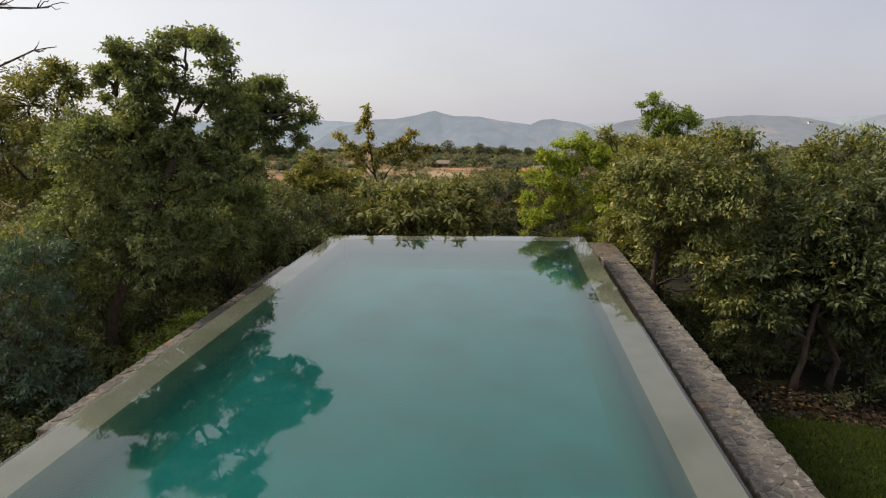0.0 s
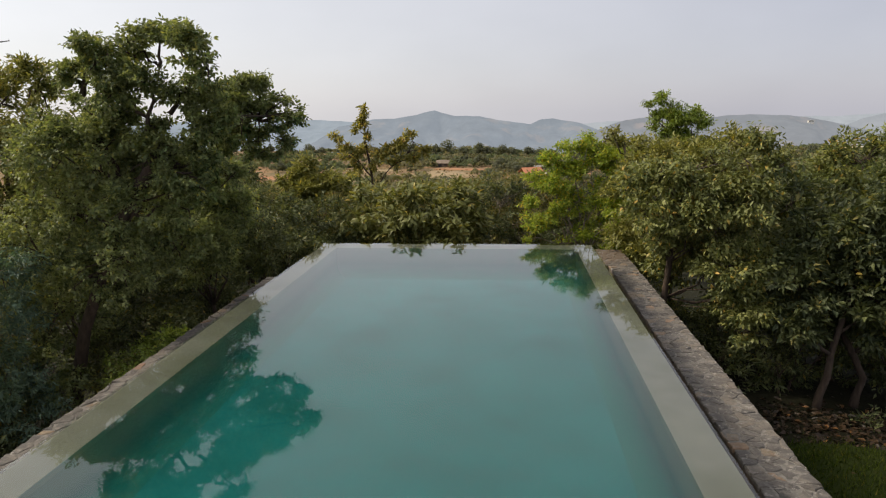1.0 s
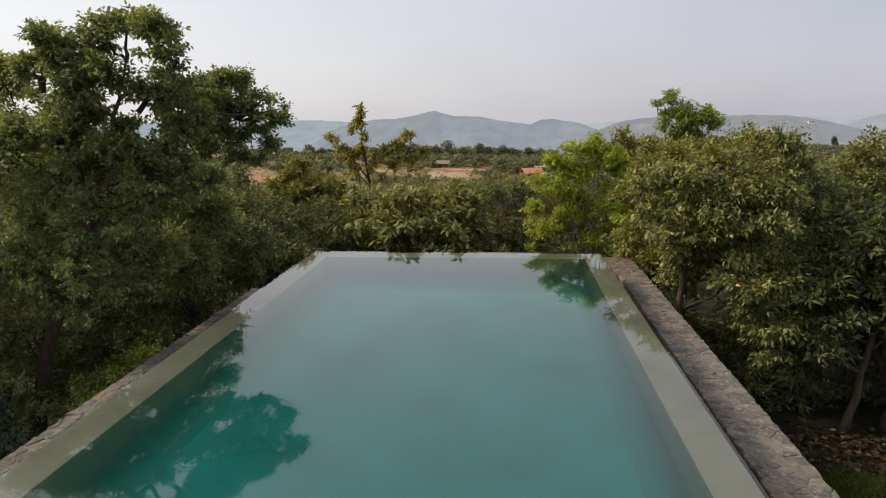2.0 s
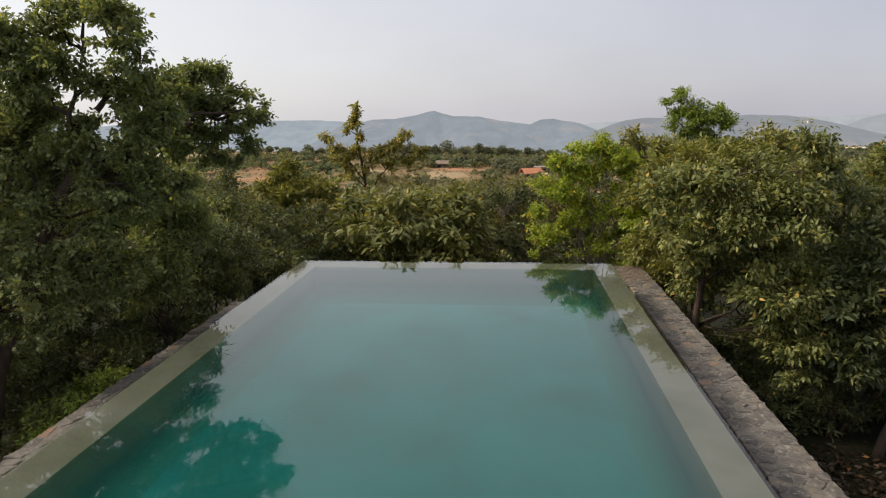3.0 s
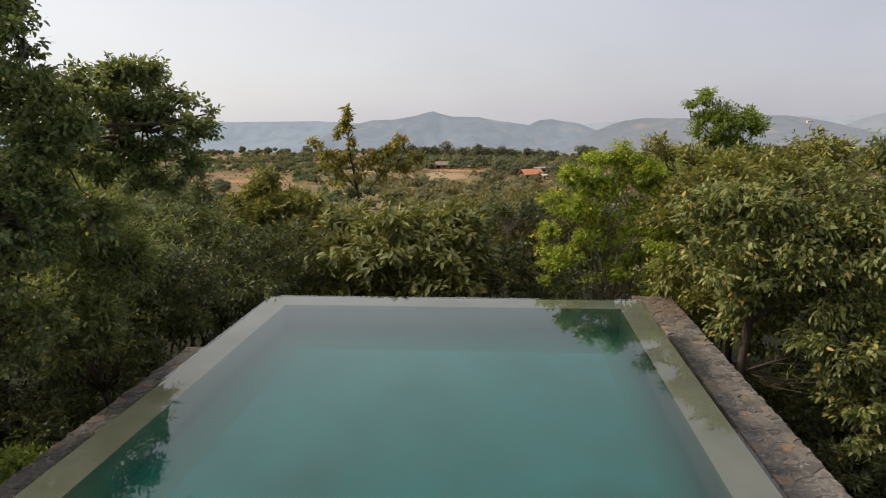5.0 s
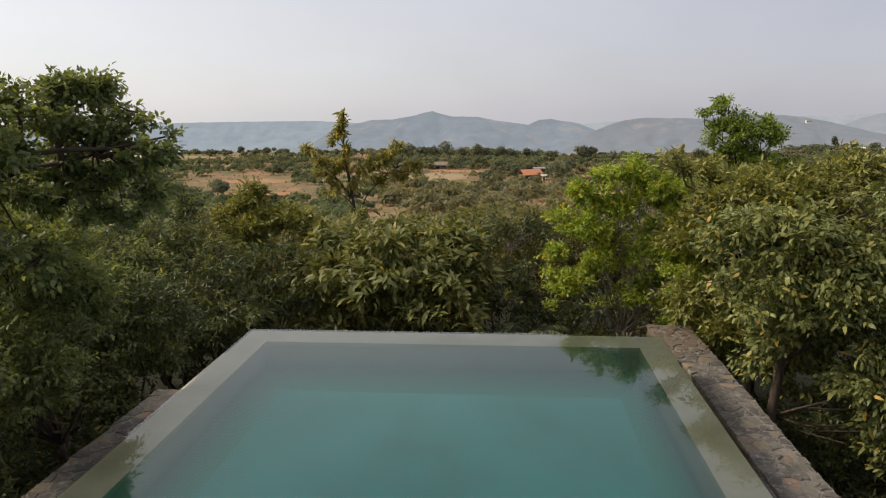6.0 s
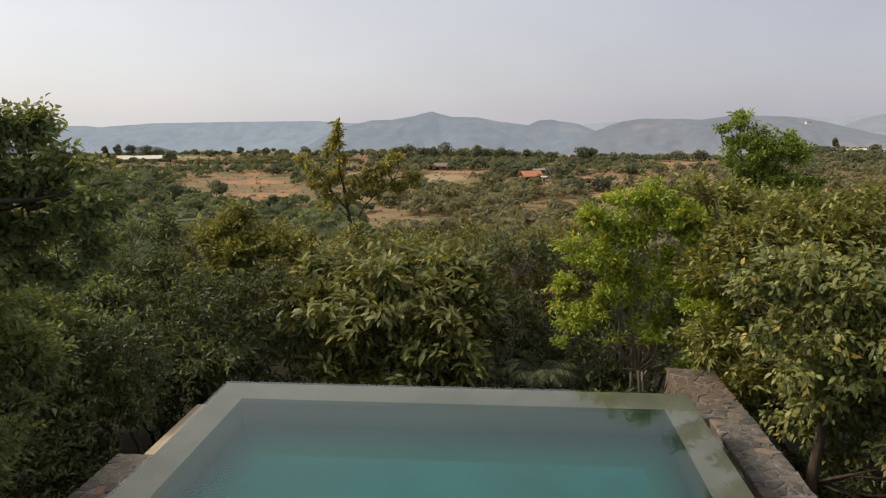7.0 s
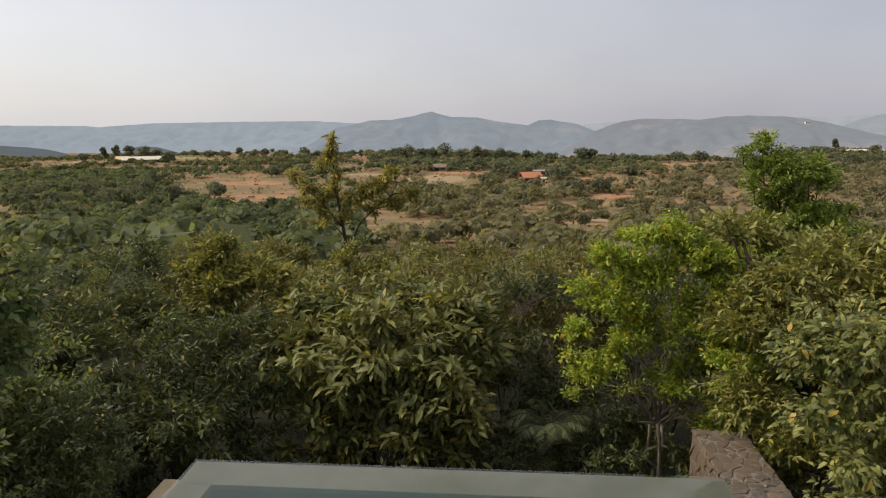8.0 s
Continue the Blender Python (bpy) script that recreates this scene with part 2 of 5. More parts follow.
def make_ground():
    def steps(limit):
        s, v, out = 0.5, 0.0, [0.0]
        while v < limit:
            v += s
            s = min(s * 1.065, 260.0)
            out.append(min(v, limit))
        return out

    ys = sorted({-v for v in steps(600.0)} | set(steps(4700.0)))
    xs = sorted({-v for v in steps(4200.0)} | set(steps(4200.0)))
    verts = [(x, y, ground_z(x, y)) for y in ys for x in xs]
    w = len(xs)
    faces = [(j * w + i, j * w + i + 1, (j + 1) * w + i + 1, (j + 1) * w + i) for j in range(len(ys) - 1) for i in range(w - 1)]
    m, nt, p, out = material("dry_land")
    n1 = tex(nt, 0.028, 6.0, 0.6)
    n2 = tex(nt, 0.11, 6.0, 0.65)
    n3 = tex(nt, 1.7, 6.0, 0.7)
    land = ramp(nt, n1, [(0.3, (0.17, 0.135, 0.072)), (0.42, (0.25, 0.165, 0.092)), (0.5, (0.3, 0.175, 0.095)), (0.58, (0.24, 0.17, 0.092)), (0.7, (0.18, 0.145, 0.075))])
    land = mix(nt, ramp(nt, n2, [(0.4, (0, 0, 0)), (0.56, (0.85, 0.85, 0.85))]), land, (0.14, 0.122, 0.066))
    land = mix(nt, 0.5, land, ramp(nt, n3, [(0.25, (0.6, 0.6, 0.6)), (0.75, (1.3, 1.3, 1.3))]), "MULTIPLY")
    tc = nt.nodes.new("ShaderNodeTexCoord")
    sep = nt.nodes.new("ShaderNodeSeparateXYZ")
    nt.links.new(tc.outputs["Object"], sep.inputs[0])
    # leaf litter near the garden, painted near black for the shade under trees
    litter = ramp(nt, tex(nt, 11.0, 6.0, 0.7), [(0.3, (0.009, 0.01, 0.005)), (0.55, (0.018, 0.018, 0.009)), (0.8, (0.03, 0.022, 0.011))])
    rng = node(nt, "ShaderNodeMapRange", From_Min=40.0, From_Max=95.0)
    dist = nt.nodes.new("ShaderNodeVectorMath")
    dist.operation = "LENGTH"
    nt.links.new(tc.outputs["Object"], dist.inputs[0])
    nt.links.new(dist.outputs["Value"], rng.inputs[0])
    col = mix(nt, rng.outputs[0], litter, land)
    nt.links.new(col, p.inputs["Base Color"])
    p.inputs["Roughness"].default_value = 1.0
    p.inputs["Specular IOR Level"].default_value = 0.1
    bump(nt, p, n3, 0.5, 0.15)
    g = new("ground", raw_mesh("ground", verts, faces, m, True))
    tagged(g, "dry hillside and plateau of ochre soil, stubble and shade-darkened leaf litter", "ground", kind="structure")


make_ground()

# ---------------- the pool ----------------
HALF, NEAR_Y, LEDGE, FAR_LEDGE, DEPTH = 2.25, -16.0, 0.29, 0.37, 0.48


def make_pool():
    pool = tagged(new("swimming_pool"), "raised concrete infinity pool with cream plaster rim, brimful", "pool")
    base = LAWN_Z - 0.3
    top = -0.012

    def rim(name, x0, x1, y0, y1):
        part(name, box(x0, x1, y0, y1, base, top, 0.005), PLASTER, pool, "smooth cream plaster rim just under the water")

    rim("rim", -HALF, HALF, -FAR_LEDGE, 0.0)
    rim("rim", -HALF, -HALF + LEDGE, NEAR_Y, -FAR_LEDGE)
    rim("rim", HALF - LEDGE, HALF, NEAR_Y, -FAR_LEDGE)
    rim("rim", -HALF, HALF, NEAR_Y - 0.4, NEAR_Y)
    x0, x1, y1 = -HALF + LEDGE, HALF - LEDGE, -FAR_LEDGE
    z0, z1, g = -DEPTH, -0.05, 0.004
    # inner linings with a coved foot, set a little proud of the rim walls
    cove = [(g, z1), (g, z0 + 0.2)] + [(g + 0.2 - 0.2 * math.cos(radians(q)), z0 + 0.2 - 0.199 * math.sin(radians(q))) for q in (15, 30, 45, 60, 75, 90)]
    for a, b, inward in (((x0, NEAR_Y), (x0, y1), (1, 0)), ((x0, y1), (x1, y1), (0, -1)), ((x1, y1), (x1, NEAR_Y), (-1, 0))):
        verts = [(q[0] + inward[0] * w, q[1] + inward[1] * w, z) for w, z in cove for q in (a, b)]
        faces = [(2 * i, 2 * i + 1, 2 * i + 3, 2 * i + 2) for i in range(len(cove) - 1)]
        child("pool_lining", raw_mesh("pool_lining", verts, faces, POOLWALL, True), pool, "grey-blue plaster side, tinted teal with depth under water")
    part("pool_floor", box(x0, x1, NEAR_Y, y1, z0 - 0.15, z0), DEEP, pool, "plaster floor coloured with the water's turquoise green")

    m, nt, p, out = material("pool_water")
    nt.nodes.remove(p)
    clear = node(nt, "ShaderNodeBsdfTransparent", Color=(0.9, 0.965, 0.945, 1))
    gloss = node(nt, "ShaderNodeBsdfGlossy", Color=(1, 1, 1, 1), Roughness=0.012)
    fres = node(nt, "ShaderNodeFresnel", IOR=1.52)
    b = node(nt, "ShaderNodeBump", Strength=0.035, Distance=0.02)
    nt.links.new(tex(nt, 2.2, 2.0, 0.4), b.inputs["Height"])
    nt.links.new(b.outputs[0], gloss.inputs["Normal"])
    nt.links.new(b.outputs[0], fres.inputs["Normal"])
    mx = nt.nodes.new("ShaderNodeMixShader")
    nt.links.new(fres.outputs[0], mx.inputs[0])
    nt.links.new(clear.outputs[0], mx.inputs[1])
    nt.links.new(gloss.outputs[0], mx.inputs[2])
    nt.links.new(mx.outputs[0], out.inputs[0])
    e = -0.014
    verts = [(-HALF + e, NEAR_Y, 0), (HALF - e, NEAR_Y, 0), (HALF - e, -e, 0), (-HALF + e, -e, 0)]
    water = new("water", raw_mesh("water", verts, [(0, 1, 2, 3)], m))
    tagged(water, "still turquoise pool water brimming over the rim", "water", kind="structure")


make_pool()


# ---------------- stone gutter walls with rubble tops ----------------
def rubble_cells(x0, x1, y0, y1, size, rng):
    """Irregular stones that tile a rectangle: cells round jittered points, each shrunk for its joint."""
    nx = max(1, round((x1 - x0) / size))
    ny = max(1, round((y1 - y0) / size))
    pts = []
    for j in range(ny):
        for i in range(nx):
            off = 0.5 if j % 2 else 0.0
            pts.append((x0 + (i + 0.5 + off * 0.6 - 0.15 + rng.uniform(-0.48, 0.48)) * (x1 - x0) / nx, y0 + (j + 0.5 + rng.uniform(-0.5, 0.5)) * (y1 - y0) / ny))
    cells = []
    for k, (px, py) in enumerate(pts):
        poly = [(x0, y0), (x1, y0), (x1, y1), (x0, y1)]
        for q, (qx, qy) in enumerate(pts):
            if q == k or abs(qy - py) > 3 * size:
                continue
            mx, my, dx, dy = (px + qx) / 2, (py + qy) / 2, qx - px, qy - py
            out = []
            for a, b in zip(poly, poly[1:] + poly[:1]):
                da = (a[0] - mx) * dx + (a[1] - my) * dy
                db = (b[0] - mx) * dx + (b[1] - my) * dy
                if da <= 0:
                    out.append(a)
                if (da < 0) != (db < 0) and da != db:
                    s = da / (da - db)
                    out.append((a[0] + s * (b[0] - a[0]), a[1] + s * (b[1] - a[1])))
            poly = out
            if len(poly) < 3:
                break
        if len(poly) >= 3:
            cells.append(poly)
    return cells


def stone_mesh(poly, z, rng, joint=0.005, high=0.008):
    cx = sum(p[0] for p in poly) / len(poly)
    cy = sum(p[1] for p in poly) / len(poly)
    ring = []
    for a, b in zip(poly, poly[1:] + poly[:1]):
        n = 2 if math.dist(a, b) > 0.07 else 1
        for i in range(n):
            ring.append((a[0] + (b[0] - a[0]) * i / n + rng.uniform(-0.011, 0.011), a[1] + (b[1] - a[1]) * i / n + rng.uniform(-0.011, 0.011)))
    tilt = (rng.uniform(-0.06, 0.06), rng.uniform(-0.06, 0.06))
    lift = high + rng.uniform(-0.003, 0.005)
    verts = []
    for grow, h in ((joint * 0.4, -0.02), (joint, lift - 0.008), (joint + 0.009, lift)):
        for x, y in ring:
            r = max(math.hypot(x - cx, y - cy), 0.02)
            s = max(0.2, 1 - grow / r)
            verts.append((x - cx) * s)
            verts.append((y - cy) * s)
            verts.append(h + (tilt[0] * (x - cx) + tilt[1] * (y - cy) if h > 0 else 0) + (rng.uniform(-0.002, 0.002) if h > 0 else 0))
    verts = [tuple(verts[i:i + 3]) for i in range(0, len(verts), 3)]
    n = len(ring)
    verts.append((0, 0, lift + rng.uniform(-0.001, 0.004)))
    faces = []
    for r in range(2):
        for i in range(n):
            faces.append((r * n + i, r * n + (i + 1) % n, (r + 1) * n + (i + 1) % n, (r + 1) * n + i))
    faces += [(2 * n + i, 2 * n + (i + 1) % n, 3 * n) for i in range(n)]
    return raw_mesh("stone", verts, faces, STONE, False), (cx, cy, z)


def stone_wall(name, label, blocks, z, seed, size=0.15, near=-99.0):
    """Blocks: x0, x1, y0, y1 of each stretch. The core is mortar and rubble, the top is laid with separate stones."""
    rng = random.Random(seed)
    wall = tagged(new(name), label, "wall")
    laid = []
    for x0, x1, y0, y1 in blocks:
        part("wall_core", box(x0, x1, y0, y1, LAWN_Z - 0.3, z - 0.006, 0.015), MASONRY, wall, "rough dark rubble masonry")
        part("mortar_bed", box(x0 + 0.004, x1 - 0.004, y0 + 0.004, y1 - 0.004, z - 0.02, z + 0.004, 0.004, 1), MORTAR, wall, "grey mortar between the stones")
        laid += rubble_cells(x0 - 0.006, x1 + 0.006, y0, y1, size, rng)
    rest_v, rest_f = [], []
    for poly in laid:
        me, at = stone_mesh(poly, z, rng)
        if at[1] > near:
            child("stone", me, wall).location = at
            continue
        k = len(rest_v)
        rest_v += [v.co + Vector(at) for v in me.vertices]
        rest_f += [tuple(q + k for q in p.vertices) for p in me.polygons]
        bpy.data.meshes.remove(me)
    if rest_v:
        tagged(child("rubble_top", raw_mesh("rubble_top", rest_v, rest_f, STONE_REST), wall), kind="stuff")


stone_wall("stone_wall", "low rubble stone wall beside the pool with a weathered crazy-paved top", [(2.6, 3.03, -12.6, 0.4), (2.49, 3.03, 0.4, 1.8)], -0.44, 5, 0.122, -9.0)
stone_wall("stone_ledge", "rubble stone ledge along the overflow side of the pool", [(-3.04, -2.55, -7.0, -0.7)], -0.45, 9, 0.13)


def face_stones():
    """Stones set in the wall's exposed end, towards the pool."""
    rng = random.Random(21)
    wall = bpy.data.objects["stone_wall"]
    for poly in rubble_cells(0.42, 1.79, -1.5, -0.47, 0.15, rng):
        me, (u, v, _) = stone_mesh(poly, 0, rng)
        # the stone's top looks out of the face, its plan stands upright
        child("stone", me, wall).matrix_basis = Matrix(((0, 0, -1, 2.487), (-1, 0, 0, 2.21 - u), (0, 1, 0, v), (0, 0, 0, 1)))


face_stones()
gutter = tagged(new("overflow_gutter"), "ochre rendered overflow ledge at the corner of the pool", "ledge")
part("gutter_ledge", box(-2.8, -2.255, -0.7, 0.42, LAWN_Z - 0.3, -0.44, 0.015), OCHRE, gutter)

# ---------------- lawn with grass ----------------
def make_lawn():
    rng = np.random.default_rng(3)
    m, nt, p, out = material("lawn_soil")
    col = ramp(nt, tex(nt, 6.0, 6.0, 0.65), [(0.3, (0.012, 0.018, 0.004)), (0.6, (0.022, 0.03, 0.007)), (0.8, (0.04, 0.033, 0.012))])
    nt.links.new(col, p.inputs["Base Color"])
    p.inputs["Roughness"].default_value = 1.0
    p.inputs["Specular IOR Level"].default_value = 0.05
    n = 36
    verts, faces = [], []
    for j in range(n + 1):
        for i in range(n + 1):
            x = 3.2 + 8.0 * i / n
            y = -26 + (23.3 + 0.9 * noise.noise(Vector((x * 0.7, 0, 9.0)))) * j / n
            # level by the wall, then a bank that runs down into the ground
            bank = max(smoothstep(7.6, 11.0, x), smoothstep(-22.0, -25.8, y))
            level = LAWN_Z + 0.05 + 0.02 * noise.noise(Vector((x, y, 3.0)))
            verts.append((x, y, level + (ground_z(x, y) - 0.1 - level) * bank))
    for j in range(n):
        for i in range(n):
            a = j * (n + 1) + i
            faces.append((a, a + 1, a + n + 2, a + n + 1))
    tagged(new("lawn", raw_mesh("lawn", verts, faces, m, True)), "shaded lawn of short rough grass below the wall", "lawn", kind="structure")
    k = 52000
    bx, by = 3.3 + 4.3 * rng.random(k) ** 1.1, -1.7 - 16.0 * rng.random(k) ** 1.6
    edge = np.array([-2.7 + 0.9 * noise.noise(Vector((a * 0.7, 0, 9.0))) for a in bx]) + rng.normal(0, 0.12, k)
    bx, by = bx[by < edge], by[by < edge]
    k = len(bx)
    a, h, w = rng.uniform(0, 6.283, k), rng.uniform(0.03, 0.085, k), rng.uniform(0.005, 0.009, k)
    lx, ly = rng.normal(0, 0.025, k), rng.normal(0, 0.025, k)
    z = np.full(k, LAWN_Z + 0.045)
    v = np.empty((k, 3, 3))
    v[:, 0] = np.stack([bx - w * np.cos(a), by - w * np.sin(a), z], 1)
    v[:, 1] = np.stack([bx + w * np.cos(a), by + w * np.sin(a), z], 1)
    v[:, 2] = np.stack([bx + lx, by + ly, z + h], 1)
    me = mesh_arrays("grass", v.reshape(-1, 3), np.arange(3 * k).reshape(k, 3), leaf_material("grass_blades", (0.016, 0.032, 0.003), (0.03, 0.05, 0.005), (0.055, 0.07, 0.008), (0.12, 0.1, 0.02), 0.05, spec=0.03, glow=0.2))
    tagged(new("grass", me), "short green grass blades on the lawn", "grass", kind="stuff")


def mesh_arrays(name, verts, tris, mat, smooth=False):
    """A triangle mesh from arrays."""
    me = bpy.data.meshes.new(name)
    me.vertices.add(len(verts))
    me.vertices.foreach_set("co", np.ascontiguousarray(verts, dtype=np.float32).ravel())
    me.loops.add(3 * len(tris))
    me.loops.foreach_set("vertex_index", np.ascontiguousarray(tris, dtype=np.int32).ravel())
    me.polygons.add(len(tris))
    me.polygons.foreach_set("loop_start", np.arange(0, 3 * len(tris), 3, dtype=np.int32))
    if smooth:
        me.polygons.foreach_set("use_smooth", np.ones(len(tris), dtype=bool))
    me.materials.append(mat)
    me.update(calc_edges=True)
    return me


make_lawn()

# ---------------- trees and shrubs ----------------
def unit(v):
    return v / np.maximum(np.linalg.norm(v, axis=-1, keepdims=True), 1e-9)


def leaves_mesh(name, at, along, face, length, width, mat, droop=0.25, fold=0.18, oval=False):
    """Folded, drooping leaf blades. Small leaves have four corners each, large ones a rounder outline and a midrib."""
    k = len(at)
    along = unit(along)
    side = unit(np.cross(face, along))
    up = np.cross(along, side)
    L, W = length[:, None], width[:, None]

    def at_point(u, v):
        return at + along * L * u + side * W * v + up * (W * fold * abs(v) * 2 - L * droop * u * u)

    large = float(length.mean()) > 0.125 and float(length.mean()) < 0.3
    if large:
        spots = [(0, 0), (0.36, 0), (0.7, 0), (1, 0), (0.26, 0.42), (0.62, 0.43), (0.26, -0.42), (0.62, -0.43)]
        pattern = [(0, 1, 4), (1, 5, 4), (1, 2, 5), (2, 3, 5), (0, 6, 1), (1, 6, 7), (1, 7, 2), (2, 7, 3)]
    elif oval:
        spots = [(0, 0), (0.26, -0.44), (0.64, -0.42), (1, 0), (0.64, 0.42), (0.26, 0.44)]
        pattern = [(0, 1, 5), (1, 2, 5), (2, 4, 5), (2, 3, 4)]
    else:
        spots = [(0, 0), (0.42, -0.5), (1, 0), (0.42, 0.5)]
        pattern = [(0, 1, 2), (0, 2, 3)]
    v = np.stack([at_point(*q) for q in spots], 1)
    tris = (np.arange(k)[:, None, None] * len(spots) + np.array(pattern)[None]).reshape(-1, 3)
    return mesh_arrays(name, v.reshape(-1, 3), tris, mat)


def tips_of(lobes, count, rng, shell=0.16, gap=0.0, freq=1.5, under=0.25, spray=1.0, even=2.0):
    """Twig ends of a crown made of lobes (x, y, z, r[, flat]): each lobe carries sprays, and each spray its twigs, with gaps between."""
    lobes = np.array([(*l, 0.85) if len(l) == 4 else l for l in lobes], float)
    share = lobes[:, 3] ** even / (lobes[:, 3] ** even).sum()
    sprays = max(12, int(count / (11 * spray * spray)))
    which = rng.choice(len(lobes), size=sprays, p=share)
    d = unit(rng.normal(size=(sprays, 3)))
    low = (d[:, 2] < -0.3) & (rng.random(sprays) > under)
    d[low, 2] *= -1
    c, r, flat = lobes[which, :3], lobes[which, 3], lobes[which, 4]
    depth = (1.02 - np.abs(rng.normal(0, shell, sprays))) * (1 + 0.16 * rng.uniform(-1, 1, sprays))
    mid = c + d * np.stack([r, r, r * flat], 1) * depth[:, None]
    keep = np.ones(sprays, bool)
    for l in lobes:
        q = (mid - l[:3]) / np.array([l[3], l[3], l[3] * l[4]])
        keep &= (np.linalg.norm(q, axis=1) > 0.6) | (rng.random(sprays) < 0.2)
    if gap:
        keep &= np.array([noise.noise(Vector(a) * freq) for a in mid]) > gap - 0.5
    mid, d, r = mid[keep], d[keep], r[keep]
    per = int(math.ceil(count / max(len(mid), 1)))
    w = np.repeat(np.arange(len(mid)), per)
    e = unit(rng.normal(size=(len(w), 3)))
    size = spray * (0.15 + 0.17 * r[w]) * rng.uniform(0.75, 1.25, len(mid))[w]
    p = mid[w] + e * np.array((1, 1, 0.55)) * (size * np.sqrt(rng.random(len(w))))[:, None]
    return p, unit(d[w] * 0.7 + e * 0.6 + np.array((0, 0, 0.45)))


def crown_mesh(name, tips, out, rng, mat, size, slim=0.42, per=6, spread=0.9, droop=0.3, hang=0.35, twig=1.0, oval=False):
    """Leaves set alternately along a short drooping twig that ends at each tip."""
    k = len(tips)
    n = k * per
    which = np.repeat(np.arange(k), per)
    i = np.tile(np.arange(per), k)
    u = (i + rng.uniform(0.1, 0.9, n)) / per
    side = unit(np.cross(out, rng.normal(size=(k, 3)) + np.array((0, 0, 0.6))))
    flat = np.cross(out, side)
    flat = flat * np.where(flat[:, 2:] < 0, -1.0, 1.0)
    o = out[which]
    s = unit(side[which] * np.where(i % 2, 1.0, -1.0)[:, None] + 0.45 * rng.normal(size=(n, 3)))
    end = (i == per - 1)[:, None]
    along = unit(np.where(end, o + 0.3 * s, o * (0.3 + 0.45 * u[:, None]) + s * spread) + np.array((0, 0, -hang)) * rng.uniform(0.2, 1.3, n)[:, None])
    length_of = (size * 2.1 * twig * rng.uniform(0.7, 1.3, k))[which][:, None]
    at = tips[which] - o * (1 - u[:, None]) * length_of + s * size * 0.08
    at[:, 2] -= hang * size * 1.2 * u * u
    face = unit(flat[which] * 0.75 + np.array((0, 0, 0.5)) + 0.5 * rng.normal(size=(n, 3)) + 0.3 * o)
    length = size * rng.uniform(0.55, 1.25, n)
    return leaves_mesh(name, at, along, face, length, length * slim * rng.uniform(0.8, 1.2, n), mat, droop, oval=oval)


def shell_mesh(name, lobes, count, size, rng, mat):
    """Foliage seen from afar: small flakes that clothe the outside of a crown."""
    lobes = np.array(lobes, float)
    which = rng.choice(len(lobes), size=count, p=lobes[:, 3] ** 2 / (lobes[:, 3] ** 2).sum())
    d = unit(rng.normal(size=(count, 3)))
    c, r = lobes[which, :3], lobes[which, 3]
    p = c + d * np.stack([r, r, r * lobes[which, 4]], 1) * rng.uniform(0.6, 1.08, (count, 1))
    out = unit(d + np.array((0, 0, 0.3)) + rng.normal(0, 0.35, (count, 3)))
    a = unit(np.cross(out, rng.normal(size=(count, 3))))
    b = np.cross(out, a)
    s = (size * rng.uniform(0.5, 1.3, count))[:, None]
    q = np.stack([p - a * s, p + b * s * 0.7, p + a * s, p - b * s * 0.7], 1)
    tris = (np.arange(count)[:, None, None] * 4 + np.array([(0, 1, 2), (0, 2, 3)])[None]).reshape(-1, 3)
    return mesh_arrays(name, q.reshape(-1, 3), tris, mat)


def tube(points, radii, sides=7):
    """A tapered, slightly crooked limb."""
    pts = [Vector(p) for p in points]
    verts, faces = [], []
    for i, p in enumerate(pts):
        d = (pts[min(i + 1, len(pts) - 1)] - pts[max(i - 1, 0)]).normalized()
        a = d.orthogonal().normalized()
        b = d.cross(a)
        for s in range(sides):
            t = 2 * math.pi * s / sides
            w = 1 + 0.12 * math.sin(3 * t + i)
            verts.append(p + (a * math.cos(t) + b * math.sin(t)) * radii[i] * w)
    for i in range(len(pts) - 1):
        for s in range(sides):
            q = (s + 1) % sides
            faces.append((i * sides + s, i * sides + q, (i + 1) * sides + q, (i + 1) * sides + s))
    faces.append(tuple(range(sides))[::-1])
    faces.append(tuple((len(pts) - 1) * sides + s for s in range(sides)))
    return verts, faces


LEAF_BLADES = {}


def single_leaves(thing, tips, out, count, size, slim, mat, rng):
    """The leaves on the pool side of a bush, each one a piece of its own on a shared blade."""
    if mat.name not in LEAF_BLADES:
        k = np.zeros((1, 3))
        LEAF_BLADES[mat.name] = [leaves_mesh("leaf", k, k + (1, 0, 0), k + (0, 0, 1), np.array([0.29]), np.array([0.29 * w]), mat, d) for w, d in ((slim, 0.22), (slim * 1.15, 0.35), (slim * 0.85, 0.15))]
    order = np.argsort(tips[:, 1] - 0.6 * tips[:, 2] + rng.normal(0, 0.15, len(tips)))[:count]
    for n, i in enumerate(order):
        o = Vector(out[i])
        side = o.cross(Vector(rng.normal(size=3))).normalized()
        along = (side + o * 0.35 + Vector((0, 0, -0.25 * rng.random()))).normalized()
        up = (Vector((0, 0, 1)) + o * 0.5 + 0.25 * Vector(rng.normal(size=3)))
        y = up.cross(along).normalized()
        z = along.cross(y)
        leaf = child("leaf", LEAF_BLADES[mat.name][n % 3], thing)
        m = Matrix((along, y, z)).transposed().to_4x4()
        leaf.matrix_basis = Matrix.Translation(Vector(tips[i]) + o * 0.03) @ m @ Matrix.Diagonal((*([size / 0.29 * rng.uniform(0.8, 1.25)] * 3), 1))


